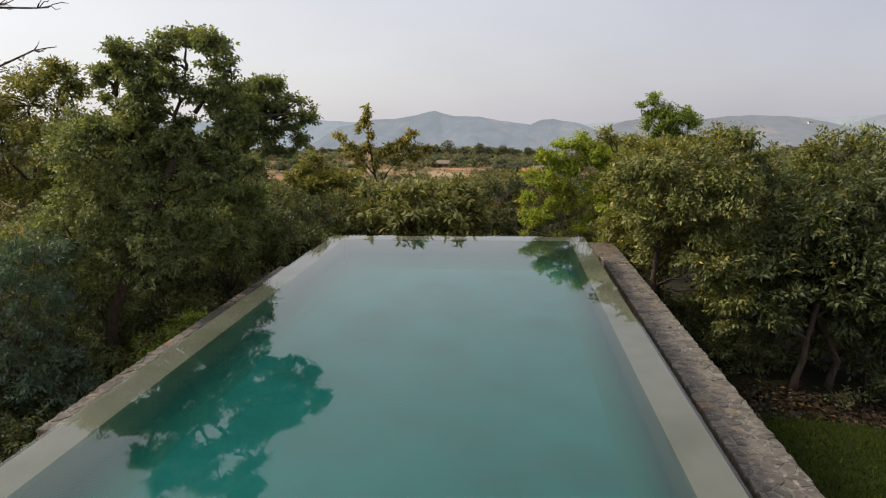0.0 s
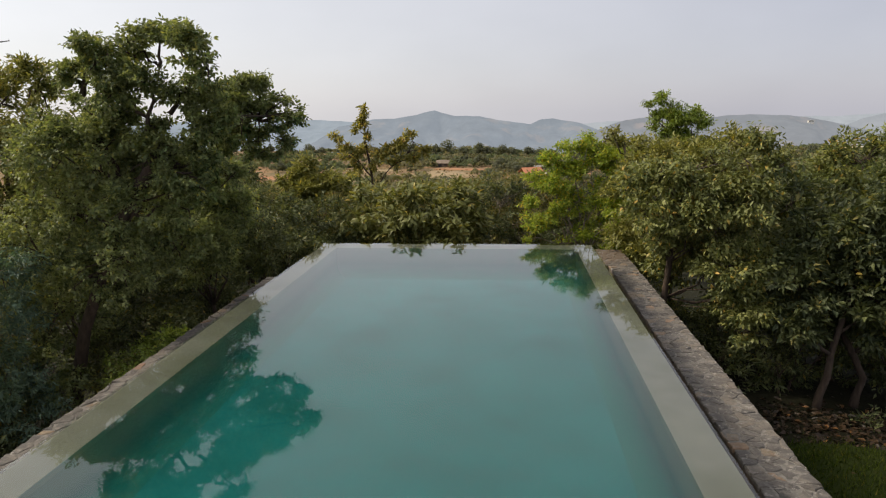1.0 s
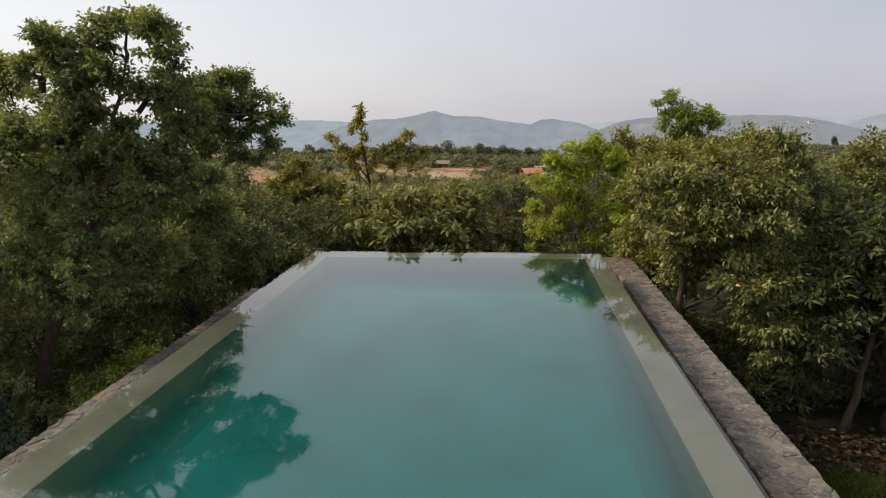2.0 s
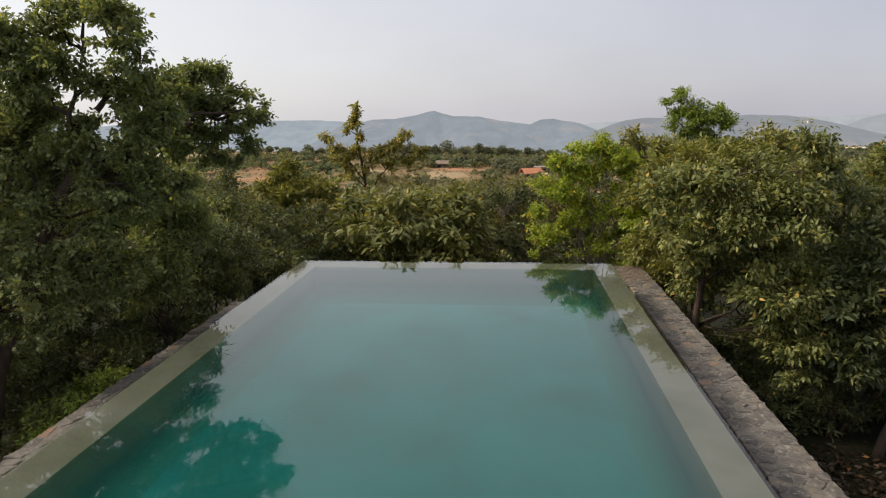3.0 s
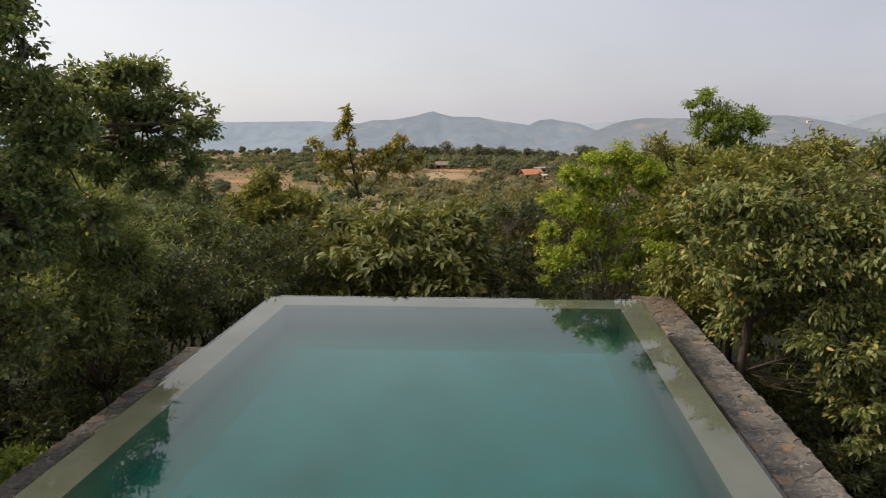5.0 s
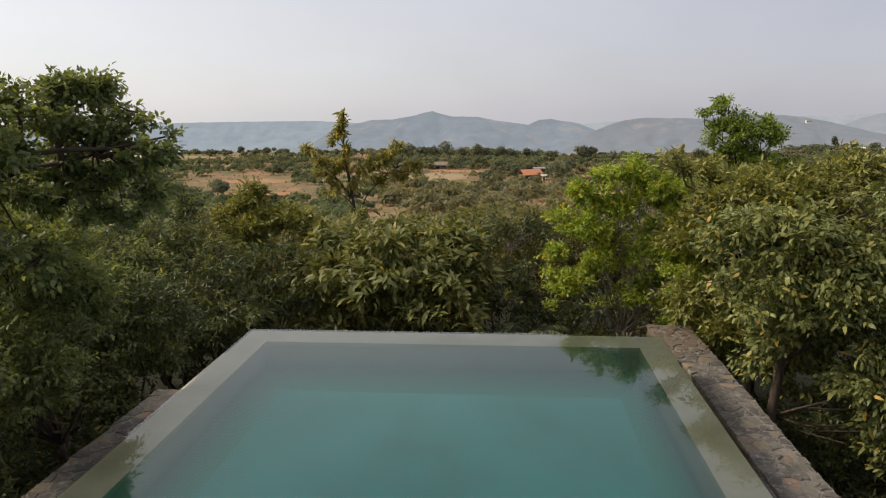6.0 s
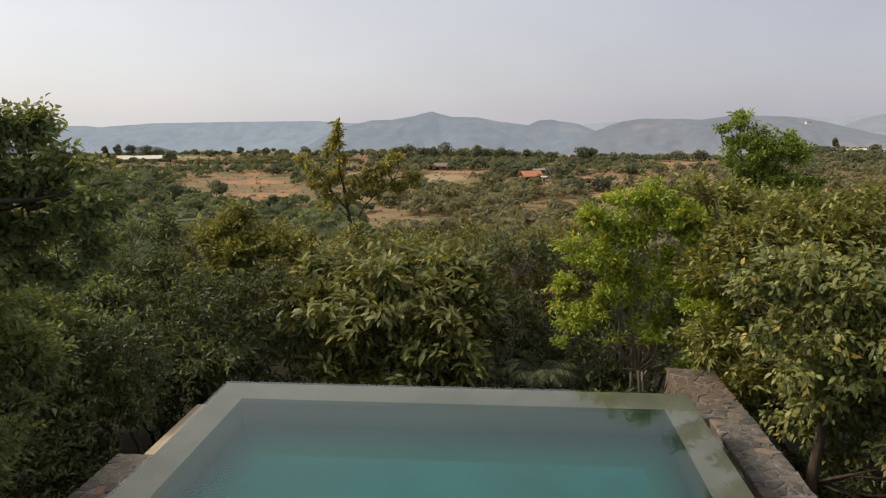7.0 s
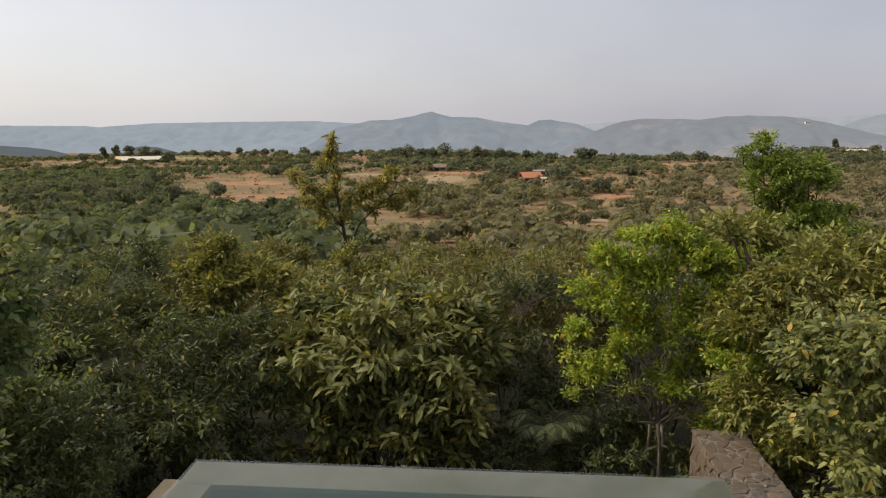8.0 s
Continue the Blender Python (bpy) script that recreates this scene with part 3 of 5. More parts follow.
def limb_points(a, b, rng, n=6, wobble=0.08, sag=0.0):
    a, b = np.array(a, float), np.array(b, float)
    L = np.linalg.norm(b - a)
    pts = []
    for i in range(n):
        t = i / (n - 1)
        p = a + (b - a) * t + np.array((0, 0, 1.0)) * sag * L * math.sin(math.pi * t)
        if 0 < i < n - 1:
            p = p + rng.normal(0, wobble * L * 0.5, 3)
        pts.append(p)
    return pts


def tree(name, label, category, foot, lobes, count, leaf, mat, bark=None, trunk=0.07, fork=0.4, per=6, slim=0.42, seed=1, gap=0.0, freq=1.5,
         shell=0.16, droop=0.3, hang=0.35, stems=1, twigs=40, spread=0.9, twig=1.0, under=0.25, limbs=True, spine=None, far=False, loose=0, bough=0.55, oval=False, arms=(), spray=1.0, even=2.0):
    """One plant: stems from foot, a limb to each lobe, fine twigs, and leaves round the twig ends."""
    rng = np.random.default_rng(seed)
    bark = bark or BARK
    gz = ground_z(foot[0], foot[1])
    thing = tagged(new(name), label, category)
    thing.location = (foot[0], foot[1], gz)
    o = np.array((foot[0], foot[1], gz))
    if far:
        child("crown", shell_mesh("crown", [(l[0] - o[0], l[1] - o[1], l[2] - o[2], *l[3:]) for l in lobes], count, leaf, rng, mat), thing)
    else:
        tips, out = tips_of(lobes, count, rng, shell, gap, freq, under, spray, even)
        child("crown", crown_mesh("crown", tips - o, out, rng, mat, leaf, slim, per, spread, droop, hang, twig, oval), thing)
        if loose:
            single_leaves(thing, tips - o, out, loose, leaf, slim, mat, rng)
    L = np.array([l[:3] for l in lobes])
    for s in range(stems):
        base = np.array((rng.normal(0, 0.12 * (stems > 1)), rng.normal(0, 0.12 * (stems > 1)), -0.1))
        if stems > 1:
            mine = L[s::stems] if len(L[s::stems]) else L
        else:
            mine = L
        head = mine.mean(0) - o
        head = base + (head - base) * np.array((fork * 1.1, fork * 1.1, fork + 0.12)) + np.array((rng.normal(0, 0.05), rng.normal(0, 0.05), 0))
        pts = limb_points(base, head, rng, 7, 0.06)
        if spine:
            k = np.linspace(0, len(spine) - 1, 7)
            pts = [np.array([np.interp(q, range(len(spine)), [p[a] for p in spine]) for a in range(3)]) - o + rng.normal(0, 0.02, 3) for q in k]
        v, f = tube(pts, [trunk * (1.25 if i == 0 else 1 - 0.06 * i) for i in range(7)], 9)
        child("trunk", raw_mesh("trunk", v, f, bark, True), thing)
        if not limbs:
            continue
        spots = list(pts[2:])
        for arm in arms:
            lp = limb_points(np.array(arm[0]) - o, np.array(arm[-1]) - o, rng, 7, 0.05, 0.04)
            v, f = tube(lp, [trunk * bough * (1.15 - 0.11 * i) for i in range(7)], 7)
            child("limb", raw_mesh("limb", v, f, bark, True), thing)
            spots += lp[2:]
        for c in mine:
            # a limb leaves the nearest wood that lies below its lobe
            reach = [np.linalg.norm(c - o - q) + (0.0 if (c - o)[2] > q[2] + 0.3 * math.hypot((c - o)[0] - q[0], (c - o)[1] - q[1]) else 0.9) for q in spots]
            start = spots[int(np.argmin(reach))]
            lp = limb_points(start, c - o, rng, 6, 0.1, 0.05)
            thick = bough if (c - o)[2] > start[2] else 0.35 * bough
            v, f = tube(lp, [trunk * thick * (1 - 0.15 * i) for i in range(6)], 6)
            child("limb", raw_mesh("limb", v, f, bark, True), thing)
    if twigs:
        allv, allf = [], []
        for i in rng.choice(len(tips), min(twigs, len(tips)), replace=False):
            c = L[np.argmin(np.linalg.norm(L - tips[i], axis=1))]
            lp = limb_points(c - o + rng.normal(0, 0.05, 3), tips[i] - o, rng, 4, 0.1)
            v, f = tube(lp, [trunk * 0.16, trunk * 0.12, trunk * 0.09, trunk * 0.05], 4)
            allf += [tuple(q + len(allv) for q in g) for g in f]
            allv += v
        tagged(child("twig", raw_mesh("twig", allv, allf, bark), thing), kind="stuff")
    return thing

# the tall dark tree leaning over the overflow side
TALL_CROWN = [(-4.0, -3.56, 2.94, 0.24), (-4.26, -3.37, 2.65, 0.23), (-3.8, -3.48, 2.8, 0.28), (-3.52, -3.34, 2.97, 0.3), (-3.19, -3.32, 3.05, 0.26), (-2.74, -3.66, 2.93, 0.27), (-2.51, -3.69, 2.63, 0.24), (-2.81, -3.2, 2.32, 0.29), (-3.34, -3.54, 2.58, 0.24), (-3.72, -3.56, 2.42, 0.29), (-4.34, -3.1, 2.26, 0.31), (-3.09, -3.42, 2.39, 0.17), (-3.79, -3.2, 2.14, 0.27), (-2.69, -3.41, 2.01, 0.21), (-4.1, -3.32, 1.86, 0.3), (-4.27, -3.61, 1.9, 0.28), (-2.49, -3.32, 2.13, 0.17), (-3.68, -3.18, 1.7, 0.23), (-3.13, -3.39, 1.54, 0.24), (-2.72, -3.26, 1.65, 0.17), (-3.28, -3.3, 2.07, 0.12), (-3.4, -3.4, 1.72, 0.4), (-4.0, -3.5, 1.75, 0.49), (-4.6, -3.5, 1.7, 0.64), (-4.5, -3.3, 1.05, 0.62), (-3.6, -3.5, 1.1, 0.45), (-3.0, -3.3, 1.15, 0.36), (-4.9, -3.5, 0.45, 0.75), (-3.9, -3.5, 0.45, 0.6), (-3.35, -3.1, 0.55, 0.42), (-4.9, -3.2, -0.3, 0.7), (-2.95, -3.4, 1.5, 0.34), (-3.3, -3.2, 1.35, 0.38)]
POOL_BOUGH = [(-2.64, -2.35, 2.55, 0.17), (-2.48, -2.19, 2.59, 0.16), (-2.39, -2.23, 2.35, 0.22), (-2.1, -2.3, 2.34, 0.15), (-1.98, -2.36, 2.11, 0.14), (-2.3, -2.16, 2.03, 0.21), (-2.63, -2.26, 2.2, 0.22), (-2.59, -2.2, 1.87, 0.19), (-2.14, -2.16, 1.79, 0.11), (-2.27, -2.2, 1.64, 0.09), (-2.49, -2.15, 1.65, 0.11), (-2.77, -2.28, 1.95, 0.17), (-2.95, -2.18, 1.74, 0.14), (-2.67, -2.26, 1.59, 0.09), (-1.98, -2.15, 2.21, 0.08), (-2.69, -2.8, 2.44, 0.21), (-2.65, -2.75, 2.13, 0.21), (-2.77, -2.8, 1.85, 0.2), (-2.64, -2.5, 2.31, 0.2), (-2.87, -3.0, 1.5, 0.21), (-2.68, -2.8, 1.42, 0.17), (-3.01, -3.1, 1.8, 0.18)]
tree("tree", "tall dark-green spreading tree with crooked limbs beside the pool", "tree", (-4.95, -3.4),
     TALL_CROWN + POOL_BOUGH,
     16000, 0.05, L_TREE, trunk=0.085, bough=0.3, per=6, slim=0.56, oval=True, seed=11, gap=0.22, freq=3.2, twigs=300, under=0.5, shell=0.42,
     spray=0.8, even=1.35, twig=0.9, arms=(((-3.41, -3.47, 1.82), (-3.19, -3.4, 2.7)), ((-3.29, -3.45, 1.6), (-2.45, -2.3, 2.09)), ((-3.75, -3.5, 1.28), (-4.15, -3.4, 2.4)), ((-3.11, -3.4, 2.17), (-2.71, -3.3, 2.67))),
     spine=[(-4.95, -3.4, -2.3), (-4.6, -3.45, -1.1), (-4.29, -3.5, -0.22), (-3.94, -3.5, 0.56), (-3.64, -3.5, 1.24), (-3.21, -3.45, 1.81)])
tree("tree", "yellow-green tree behind the taller dark one", "tree", (-7.2, -0.8),
     [(-6.96, -1.2, 2.4, 0.7), (-6.39, -1.2, 2.6, 0.46), (-7.5, -1.2, 1.65, 1.0), (-6.47, -1.2, 1.65, 0.85), (-7.22, -1.2, 0.51, 1.1), (-8.4, -1.0, 2.0, 1.1), (-5.9, -1.4, 1.0, 0.8), (-6.2, -1.2, 0.0, 0.9)],
     6200, 0.085, L_BACK, trunk=0.1, fork=0.5, per=6, seed=12, gap=0.32, freq=2.0, twigs=90, under=0.35, shell=0.26)
tree("tree", "olive-green tree in the second row behind the pool", "tree", (-5.2, 0.6),
     [(-5.35, 0.4, 0.9, 0.75), (-5.8, 0.6, 0.5, 0.9), (-4.3, 0.4, 0.35, 0.7), (-4.8, 0.2, -0.3, 0.8), (-3.9, 0.2, -0.3, 0.6), (-6.4, 0.4, 1.2, 0.8)],
     5200, 0.072, L_TREE, trunk=0.07, fork=0.5, per=6, seed=14, gap=0.15, twigs=60, under=0.5)
tree("shrub", "feathery blue-green shrub in deep shade beside the pool", "shrub", (-5.3, -4.8),
     [(-5.02, -4.5, 0.03, 0.6), (-5.29, -4.5, -0.69, 0.75), (-4.8, -4.4, 0.45, 0.45), (-5.5, -4.2, -1.3, 0.8), (-4.7, -4.6, -1.0, 0.5)],
     2400, 0.07, L_FEATHER, trunk=0.05, per=9, slim=0.25, seed=13, twigs=50, hang=0.5)
tree("tree", "bushy dark-green tree leaning towards the pool edge", "tree", (-3.6, -1.2),
     [(-3.25, -2.0, 1.35, 0.36), (-3.75, -1.8, 1.1, 0.45), (-3.1, -1.75, 0.8, 0.34), (-3.6, -2.2, 0.6, 0.42), (-3.95, -1.9, 1.5, 0.4), (-3.1, -2.3, 0.45, 0.25), (-3.8, -1.8, 0.1, 0.5), (-3.3, -2.2, 0.15, 0.3)],
     3900, 0.062, L_TREE, trunk=0.045, per=6, slim=0.45, seed=17, gap=0.25, freq=2.4, twigs=90, under=0.5, shell=0.24, bough=0.4)
tree("shrub", "yellow-green shrub with tall leafy shoots behind the hedge", "shrub", (-3.8, 4.7),
     [(-3.75, 4.5, 1.08, 0.16, 1.2), (-3.95, 4.6, 0.85, 0.28), (-3.5, 4.5, 0.7, 0.3), (-4.3, 4.6, 0.6, 0.35), (-3.8, 4.4, 0.35, 0.45), (-3.1, 4.5, 0.55, 0.35)],
     1300, 0.11, L_BACK, trunk=0.03, per=6, slim=0.4, seed=18, stems=3, twigs=40, gap=0.2, hang=0.2)
# bare boughs reaching in from the side
def bare_bough():
    rng = np.random.default_rng(4)
    foot = (-7.4, -5.1)
    gz = ground_z(*foot)
    o = np.array((*foot, gz))
    thing = tagged(new("bare_tree"), "leafless grey tree with thin crooked boughs", "tree")
    thing.location = (*foot, gz)
    v, f = tube(limb_points((0, 0, -0.1), (0.4, 0.0, 4.6), rng, 7, 0.05), [0.11 - 0.011 * i for i in range(7)], 8)
    child("trunk", raw_mesh("trunk", v, f, PALE_BARK, True), thing)
    for a, b in (((-7.05, -5.1, 2.2), (-4.07, -5.0, 2.82)), ((-7.0, -5.1, 2.5), (-3.98, -5.0, 3.24)), ((-7.05, -5.1, 2.3), (-4.7, -5.0, 3.7))):
        lp = limb_points(np.array(a) - o, np.array(b) - o, rng, 7, 0.05, 0.04)
        v, f = tube(lp, [0.036 - 0.0046 * i for i in range(7)], 6)
        child("limb", raw_mesh("limb", v, f, BARK, True), thing)
        for k in range(9):
            s = lp[5 + k % 2]
            e = s + np.array((rng.uniform(0.12, 0.3), rng.uniform(-0.15, 0.15), rng.uniform(-0.06, 0.12)))
            v, f = tube(limb_points(s, e, rng, 5, 0.12), [0.008, 0.0065, 0.005, 0.004, 0.002], 5)
            child("twig", raw_mesh("twig", v, f, BARK), thing)


bare_bough()
# dark undergrowth on the overflow side
UNDER = [(-3.55, 0.25, 0.1, 0.5), (-4.7, -3.9, -0.9, 0.45), (-4.9, -4.4, -1.3, 0.5), (-4.4, -2.2, -1.1, 0.9), (-4.0, -0.8, -0.9, 0.8), (-5.6, -1.6, -0.2, 1.1), (-6.4, -3.6, -0.4, 1.2), (-4.6, -5.6, -1.6, 0.6), (-3.8, -3.6, -1.3, 0.55), (-7.6, -2.6, 0.2, 1.2), (-6.0, -4.9, -1.0, 0.9), (-3.7, -1.8, -1.2, 0.55), (-4.1, -4.6, -1.6, 0.5)]
for i, l in enumerate(UNDER):
    x, y, z, r = l
    # below y -4.3 the dark leaf colour stands for missing tree shade
    tree("shrub", ("dense yellow-green undergrowth shrub below the pool edge", "dense green undergrowth shrub below the pool edge", "dense dark undergrowth shrub below the pool edge")[i % 3], "shrub", (x, y),
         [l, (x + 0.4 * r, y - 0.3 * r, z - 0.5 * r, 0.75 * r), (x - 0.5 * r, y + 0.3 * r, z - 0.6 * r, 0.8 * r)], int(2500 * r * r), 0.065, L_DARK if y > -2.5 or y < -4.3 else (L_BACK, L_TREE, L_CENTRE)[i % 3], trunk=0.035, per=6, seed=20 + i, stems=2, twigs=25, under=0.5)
tree("shrub", "yellow-green small-leaved shrub against the rubble ledge", "shrub", (-3.65, -3.4),
     [(-3.5, -3.0, -0.82, 0.24), (-3.62, -3.5, -0.8, 0.26), (-3.8, -2.7, -0.95, 0.26), (-3.55, -4.0, -0.9, 0.24), (-3.9, -3.3, -1.1, 0.36)],
     750, 0.058, L_FRESH, trunk=0.03, per=6, slim=0.42, seed=19, stems=3, twigs=40, oval=True)
# dark hedge beyond the overflow corner
HEDGE = [(-3.4, 1.6, -0.5, 0.75), (-4.3, 2.2, 0.1, 0.9), (-5.6, 2.4, 0.0, 1.0), (-3.2, 3.2, -0.2, 0.85), (-6.8, 3.0, 0.1, 1.1), (-4.6, 4.3, -0.25, 1.0), (-6.2, 5.0, 0.2, 1.1), (-8.2, 4.2, 0.3, 1.3), (-7.6, 1.6, -0.1, 1.1), (-5.2, 0.8, -0.7, 0.9)]
for i, l in enumerate(HEDGE):
    x, y, z, r = l
    bush = tree(
         "shrub", "dense dark-green shrub crowding the pool corner" if y < 2.8 else "tall olive-green shrub in the hedge past the corner", "shrub", (x, y + 0.2),
         [l, (x + 0.5 * r, y - 0.35 * r, z - 0.45 * r, 0.75 * r), (x - 0.5 * r, y - 0.1 * r, z - 0.4 * r, 0.8 * r), (x + 0.1 * r, y - 0.4 * r, z - 1.0 * r, 0.85 * r)],
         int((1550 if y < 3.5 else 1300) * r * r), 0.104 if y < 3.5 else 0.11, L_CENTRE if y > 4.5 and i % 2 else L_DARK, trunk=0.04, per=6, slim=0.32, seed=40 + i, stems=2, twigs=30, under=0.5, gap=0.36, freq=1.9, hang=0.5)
    tagged(bush, group="hedge shrubs past the pool corner")
# large-leaved bushes past the far edge
CENTRE = [(-1.95, 3.1, -0.3, 0.75), (-1.1, 2.9, 0.15, 0.7), (-0.45, 2.7, -0.35, 0.62), (-0.35, 3.6, 0.1, 0.7), (-2.3, 4.2, -0.1, 0.8), (-1.2, 4.6, 0.0, 0.8)]
for i, l in enumerate(CENTRE):
    x, y, z, r = l
    bush = tree("bush", "large-leaved dusty green bush beyond the far rim", "bush", (x, y + 0.3),
         [l, (x + 0.45 * r, y - 0.3 * r, z - 0.5 * r, 0.7 * r), (x - 0.5 * r, y - 0.2 * r, z - 0.5 * r, 0.7 * r), (x, y - 0.2 * r, z - 1.1 * r, 0.8 * r)],
         int(1150 * r * r), 0.165, L_CENTRE, trunk=0.035, per=6, slim=0.36, seed=60 + i, stems=3, twigs=25, hang=0.35, loose=110)
    tagged(bush, group="bushes beyond the far rim")
# brownish twiggy shrubs behind
TWIGGY = [(1.2, 3.9, -0.75, 0.45), (0.7, 4.6, 0.05, 0.8), (1.5, 5.4, 0.0, 0.9), (0.2, 6.2, -0.1, 0.9), (-3.0, 6.0, -0.5, 1.0), (-1.3, 6.8, -0.5, 1.0), (-4.8, 7.2, -0.7, 1.2), (1.9, 7.4, -0.3, 1.0)]
for i, l in enumerate(TWIGGY):
    x, y, z, r = l
    # the two behind the far rim wear dark leaves in place of shade
    tree("shrub", "twiggy brownish-green shrub on the slope", "shrub", (x, y),
         [l, (x + 0.5 * r, y - 0.2 * r, z - 0.5 * r, 0.75 * r), (x - 0.5 * r, y, z - 0.6 * r, 0.8 * r)], int((650 if y < 5 and x > 0.5 else 1350) * r * r), 0.11, L_DARK if y < 5 and x > 0.5 else L_TWIGGY, bark=PALE_BARK, trunk=0.03, per=6, slim=0.35, seed=80 + i, stems=3, twigs=60, gap=0.2)
# sunlit shrubs farther down the slope
GOLD = [(-5.6, 12.0, -1.1, 1.0), (-3.6, 11.4, -1.0, 0.9), (-2.0, 11.8, -1.0, 1.0), (-0.4, 11.4, -1.0, 1.0), (1.4, 11.0, -1.1, 1.0), (3.0, 10.4, -1.2, 1.0), (-7.6, 12.0, -1.1, 1.1), (-4.6, 10.0, -1.2, 0.9), (-1.2, 9.6, -1.1, 0.9)]
for i, l in enumerate(GOLD):
    x, y, z, r = l
    tree("shrub", "sunlit golden-green shrub on the falling slope", "shrub", (x, y),
         [l, (x + 0.5 * r, y - 0.2 * r, z - 0.4 * r, 0.75 * r), (x - 0.5 * r, y, z - 0.5 * r, 0.8 * r), (x + 0.1 * r, y, z + 0.75 * r, 0.3 * r)], int(900 * r * r), 0.13, L_BACK if i % 3 else L_TWIGGY, trunk=0.03, per=6, slim=0.38, seed=240 + i, stems=3, twigs=30, gap=0.2)
# yellowing tree on the slope
tree("tree", "slender tree with yellowing leaf rosettes on open limbs, on the slope", "tree", (-3.7, 12.9),
     [(-4.2, 12.8, 2.42, 0.2, 1.1), (-4.22, 12.8, 2.2, 0.2, 1.1), (-4.28, 12.8, 1.95, 0.22, 1.1), (-4.4, 12.8, 1.68, 0.27), (-4.0, 12.7, 1.5, 0.22), (-5.15, 12.8, 1.42, 0.3), (-4.85, 12.7, 1.12, 0.3), (-2.6, 12.8, 1.52, 0.32), (-2.85, 12.8, 1.2, 0.32), (-3.3, 12.8, 1.08, 0.3), (-3.6, 12.7, 0.82, 0.38), (-4.3, 12.8, 0.98, 0.34), (-2.05, 12.8, 1.0, 0.27), (-4.7, 12.8, 0.7, 0.36), (-3.9, 12.7, 0.45, 0.34), (-3.1, 12.8, 0.6, 0.36), (-4.5, 12.7, 0.3, 0.36), (-2.5, 12.8, 0.7, 0.28)],
     780, 0.14, L_YELLOW, bark=BARK, trunk=0.055, per=6, slim=0.42, seed=101, twigs=120, hang=0.7, bough=0.4, shell=0.22, oval=True, even=1.3, spray=0.7,
     spine=[(-3.7, 12.9, -5.0), (-3.75, 12.85, -2.2), (-3.85, 12.8, -0.8), (-3.95, 12.8, 0.1), (-4.05, 12.8, 0.6), (-4.16, 12.8, 1.2)], arms=(((-4.1, 12.8, 0.9), (-4.2, 12.8, 2.3)), ((-3.85, 12.8, -0.6), (-2.4, 12.8, 1.2)), ((-3.95, 12.8, 0.0), (-5.0, 12.8, 1.2))))
# bright green bush at the wall's end
tree("bush", "bright yellow-green bush at the end of the stone wall", "bush", (2.5, 3.1),
     [(2.05, 3.2, 1.02, 0.32), (2.45, 3.2, 0.95, 0.36), (1.75, 3.0, 0.62, 0.34), (2.25, 3.1, 0.35, 0.4), (2.9, 3.2, 0.45, 0.4), (2.8, 3.0, -0.25, 0.4), (1.45, 2.6, -0.12, 0.26), (1.8, 2.8, 0.15, 0.34), (2.2, 2.7, -0.35, 0.34), (2.65, 3.4, 1.28, 0.34), (1.35, 2.9, 0.35, 0.2), (3.2, 3.1, 0.9, 0.38),
      (1.75, 3.2, 1.2, 0.22), (2.15, 3.2, 1.42, 0.24), (2.5, 3.1, 1.55, 0.2), (3.05, 3.0, 1.25, 0.32), (3.3, 2.8, 0.3, 0.4), (3.0, 2.3, 0.1, 0.34), (2.95, 2.4, -0.6, 0.3), (1.5, 3.1, 0.85, 0.2), (1.25, 2.8, 0.08, 0.14), (1.3, 2.7, -0.4, 0.14), (3.3, 2.9, 0.6, 0.4), (3.6, 3.0, 1.0, 0.35), (3.5, 2.7, -0.2, 0.35)],
     6600, 0.066, L_BRIGHT, bark=PALE_BARK, trunk=0.035, per=6, slim=0.42, seed=111, stems=4, twigs=280, gap=0.33, freq=2.8, shell=0.4, oval=True, loose=160)
tree("tree", "slim bright-green tree rising above the bushes", "tree", (5.2, 6.4),
     [(4.72, 6.2, 2.42, 0.26), (4.28, 6.2, 2.36, 0.17, 0.6), (4.66, 6.2, 2.55, 0.15), (5.0, 6.2, 2.25, 0.28), (5.4, 6.2, 2.05, 0.26), (4.9, 6.15, 1.95, 0.34), (5.3, 6.1, 1.8, 0.36), (4.75, 6.1, 1.5, 0.36), (4.62, 6.2, 2.08, 0.22), (4.45, 6.1, 1.78, 0.16, 0.6), (5.05, 6.2, 1.82, 0.34), (5.5, 6.2, 1.78, 0.34), (5.8, 6.2, 1.5, 0.26), (5.2, 6.1, 1.4, 0.4), (4.9, 6.1, 1.1, 0.4), (5.6, 6.0, 1.0, 0.5), (4.9, 6.0, 0.5, 0.6)],
     3700, 0.07, L_FRESH, trunk=0.05, fork=0.6, per=6, seed=112, twigs=140, gap=0.24, freq=2.6, shell=0.34, bough=0.5, oval=True)
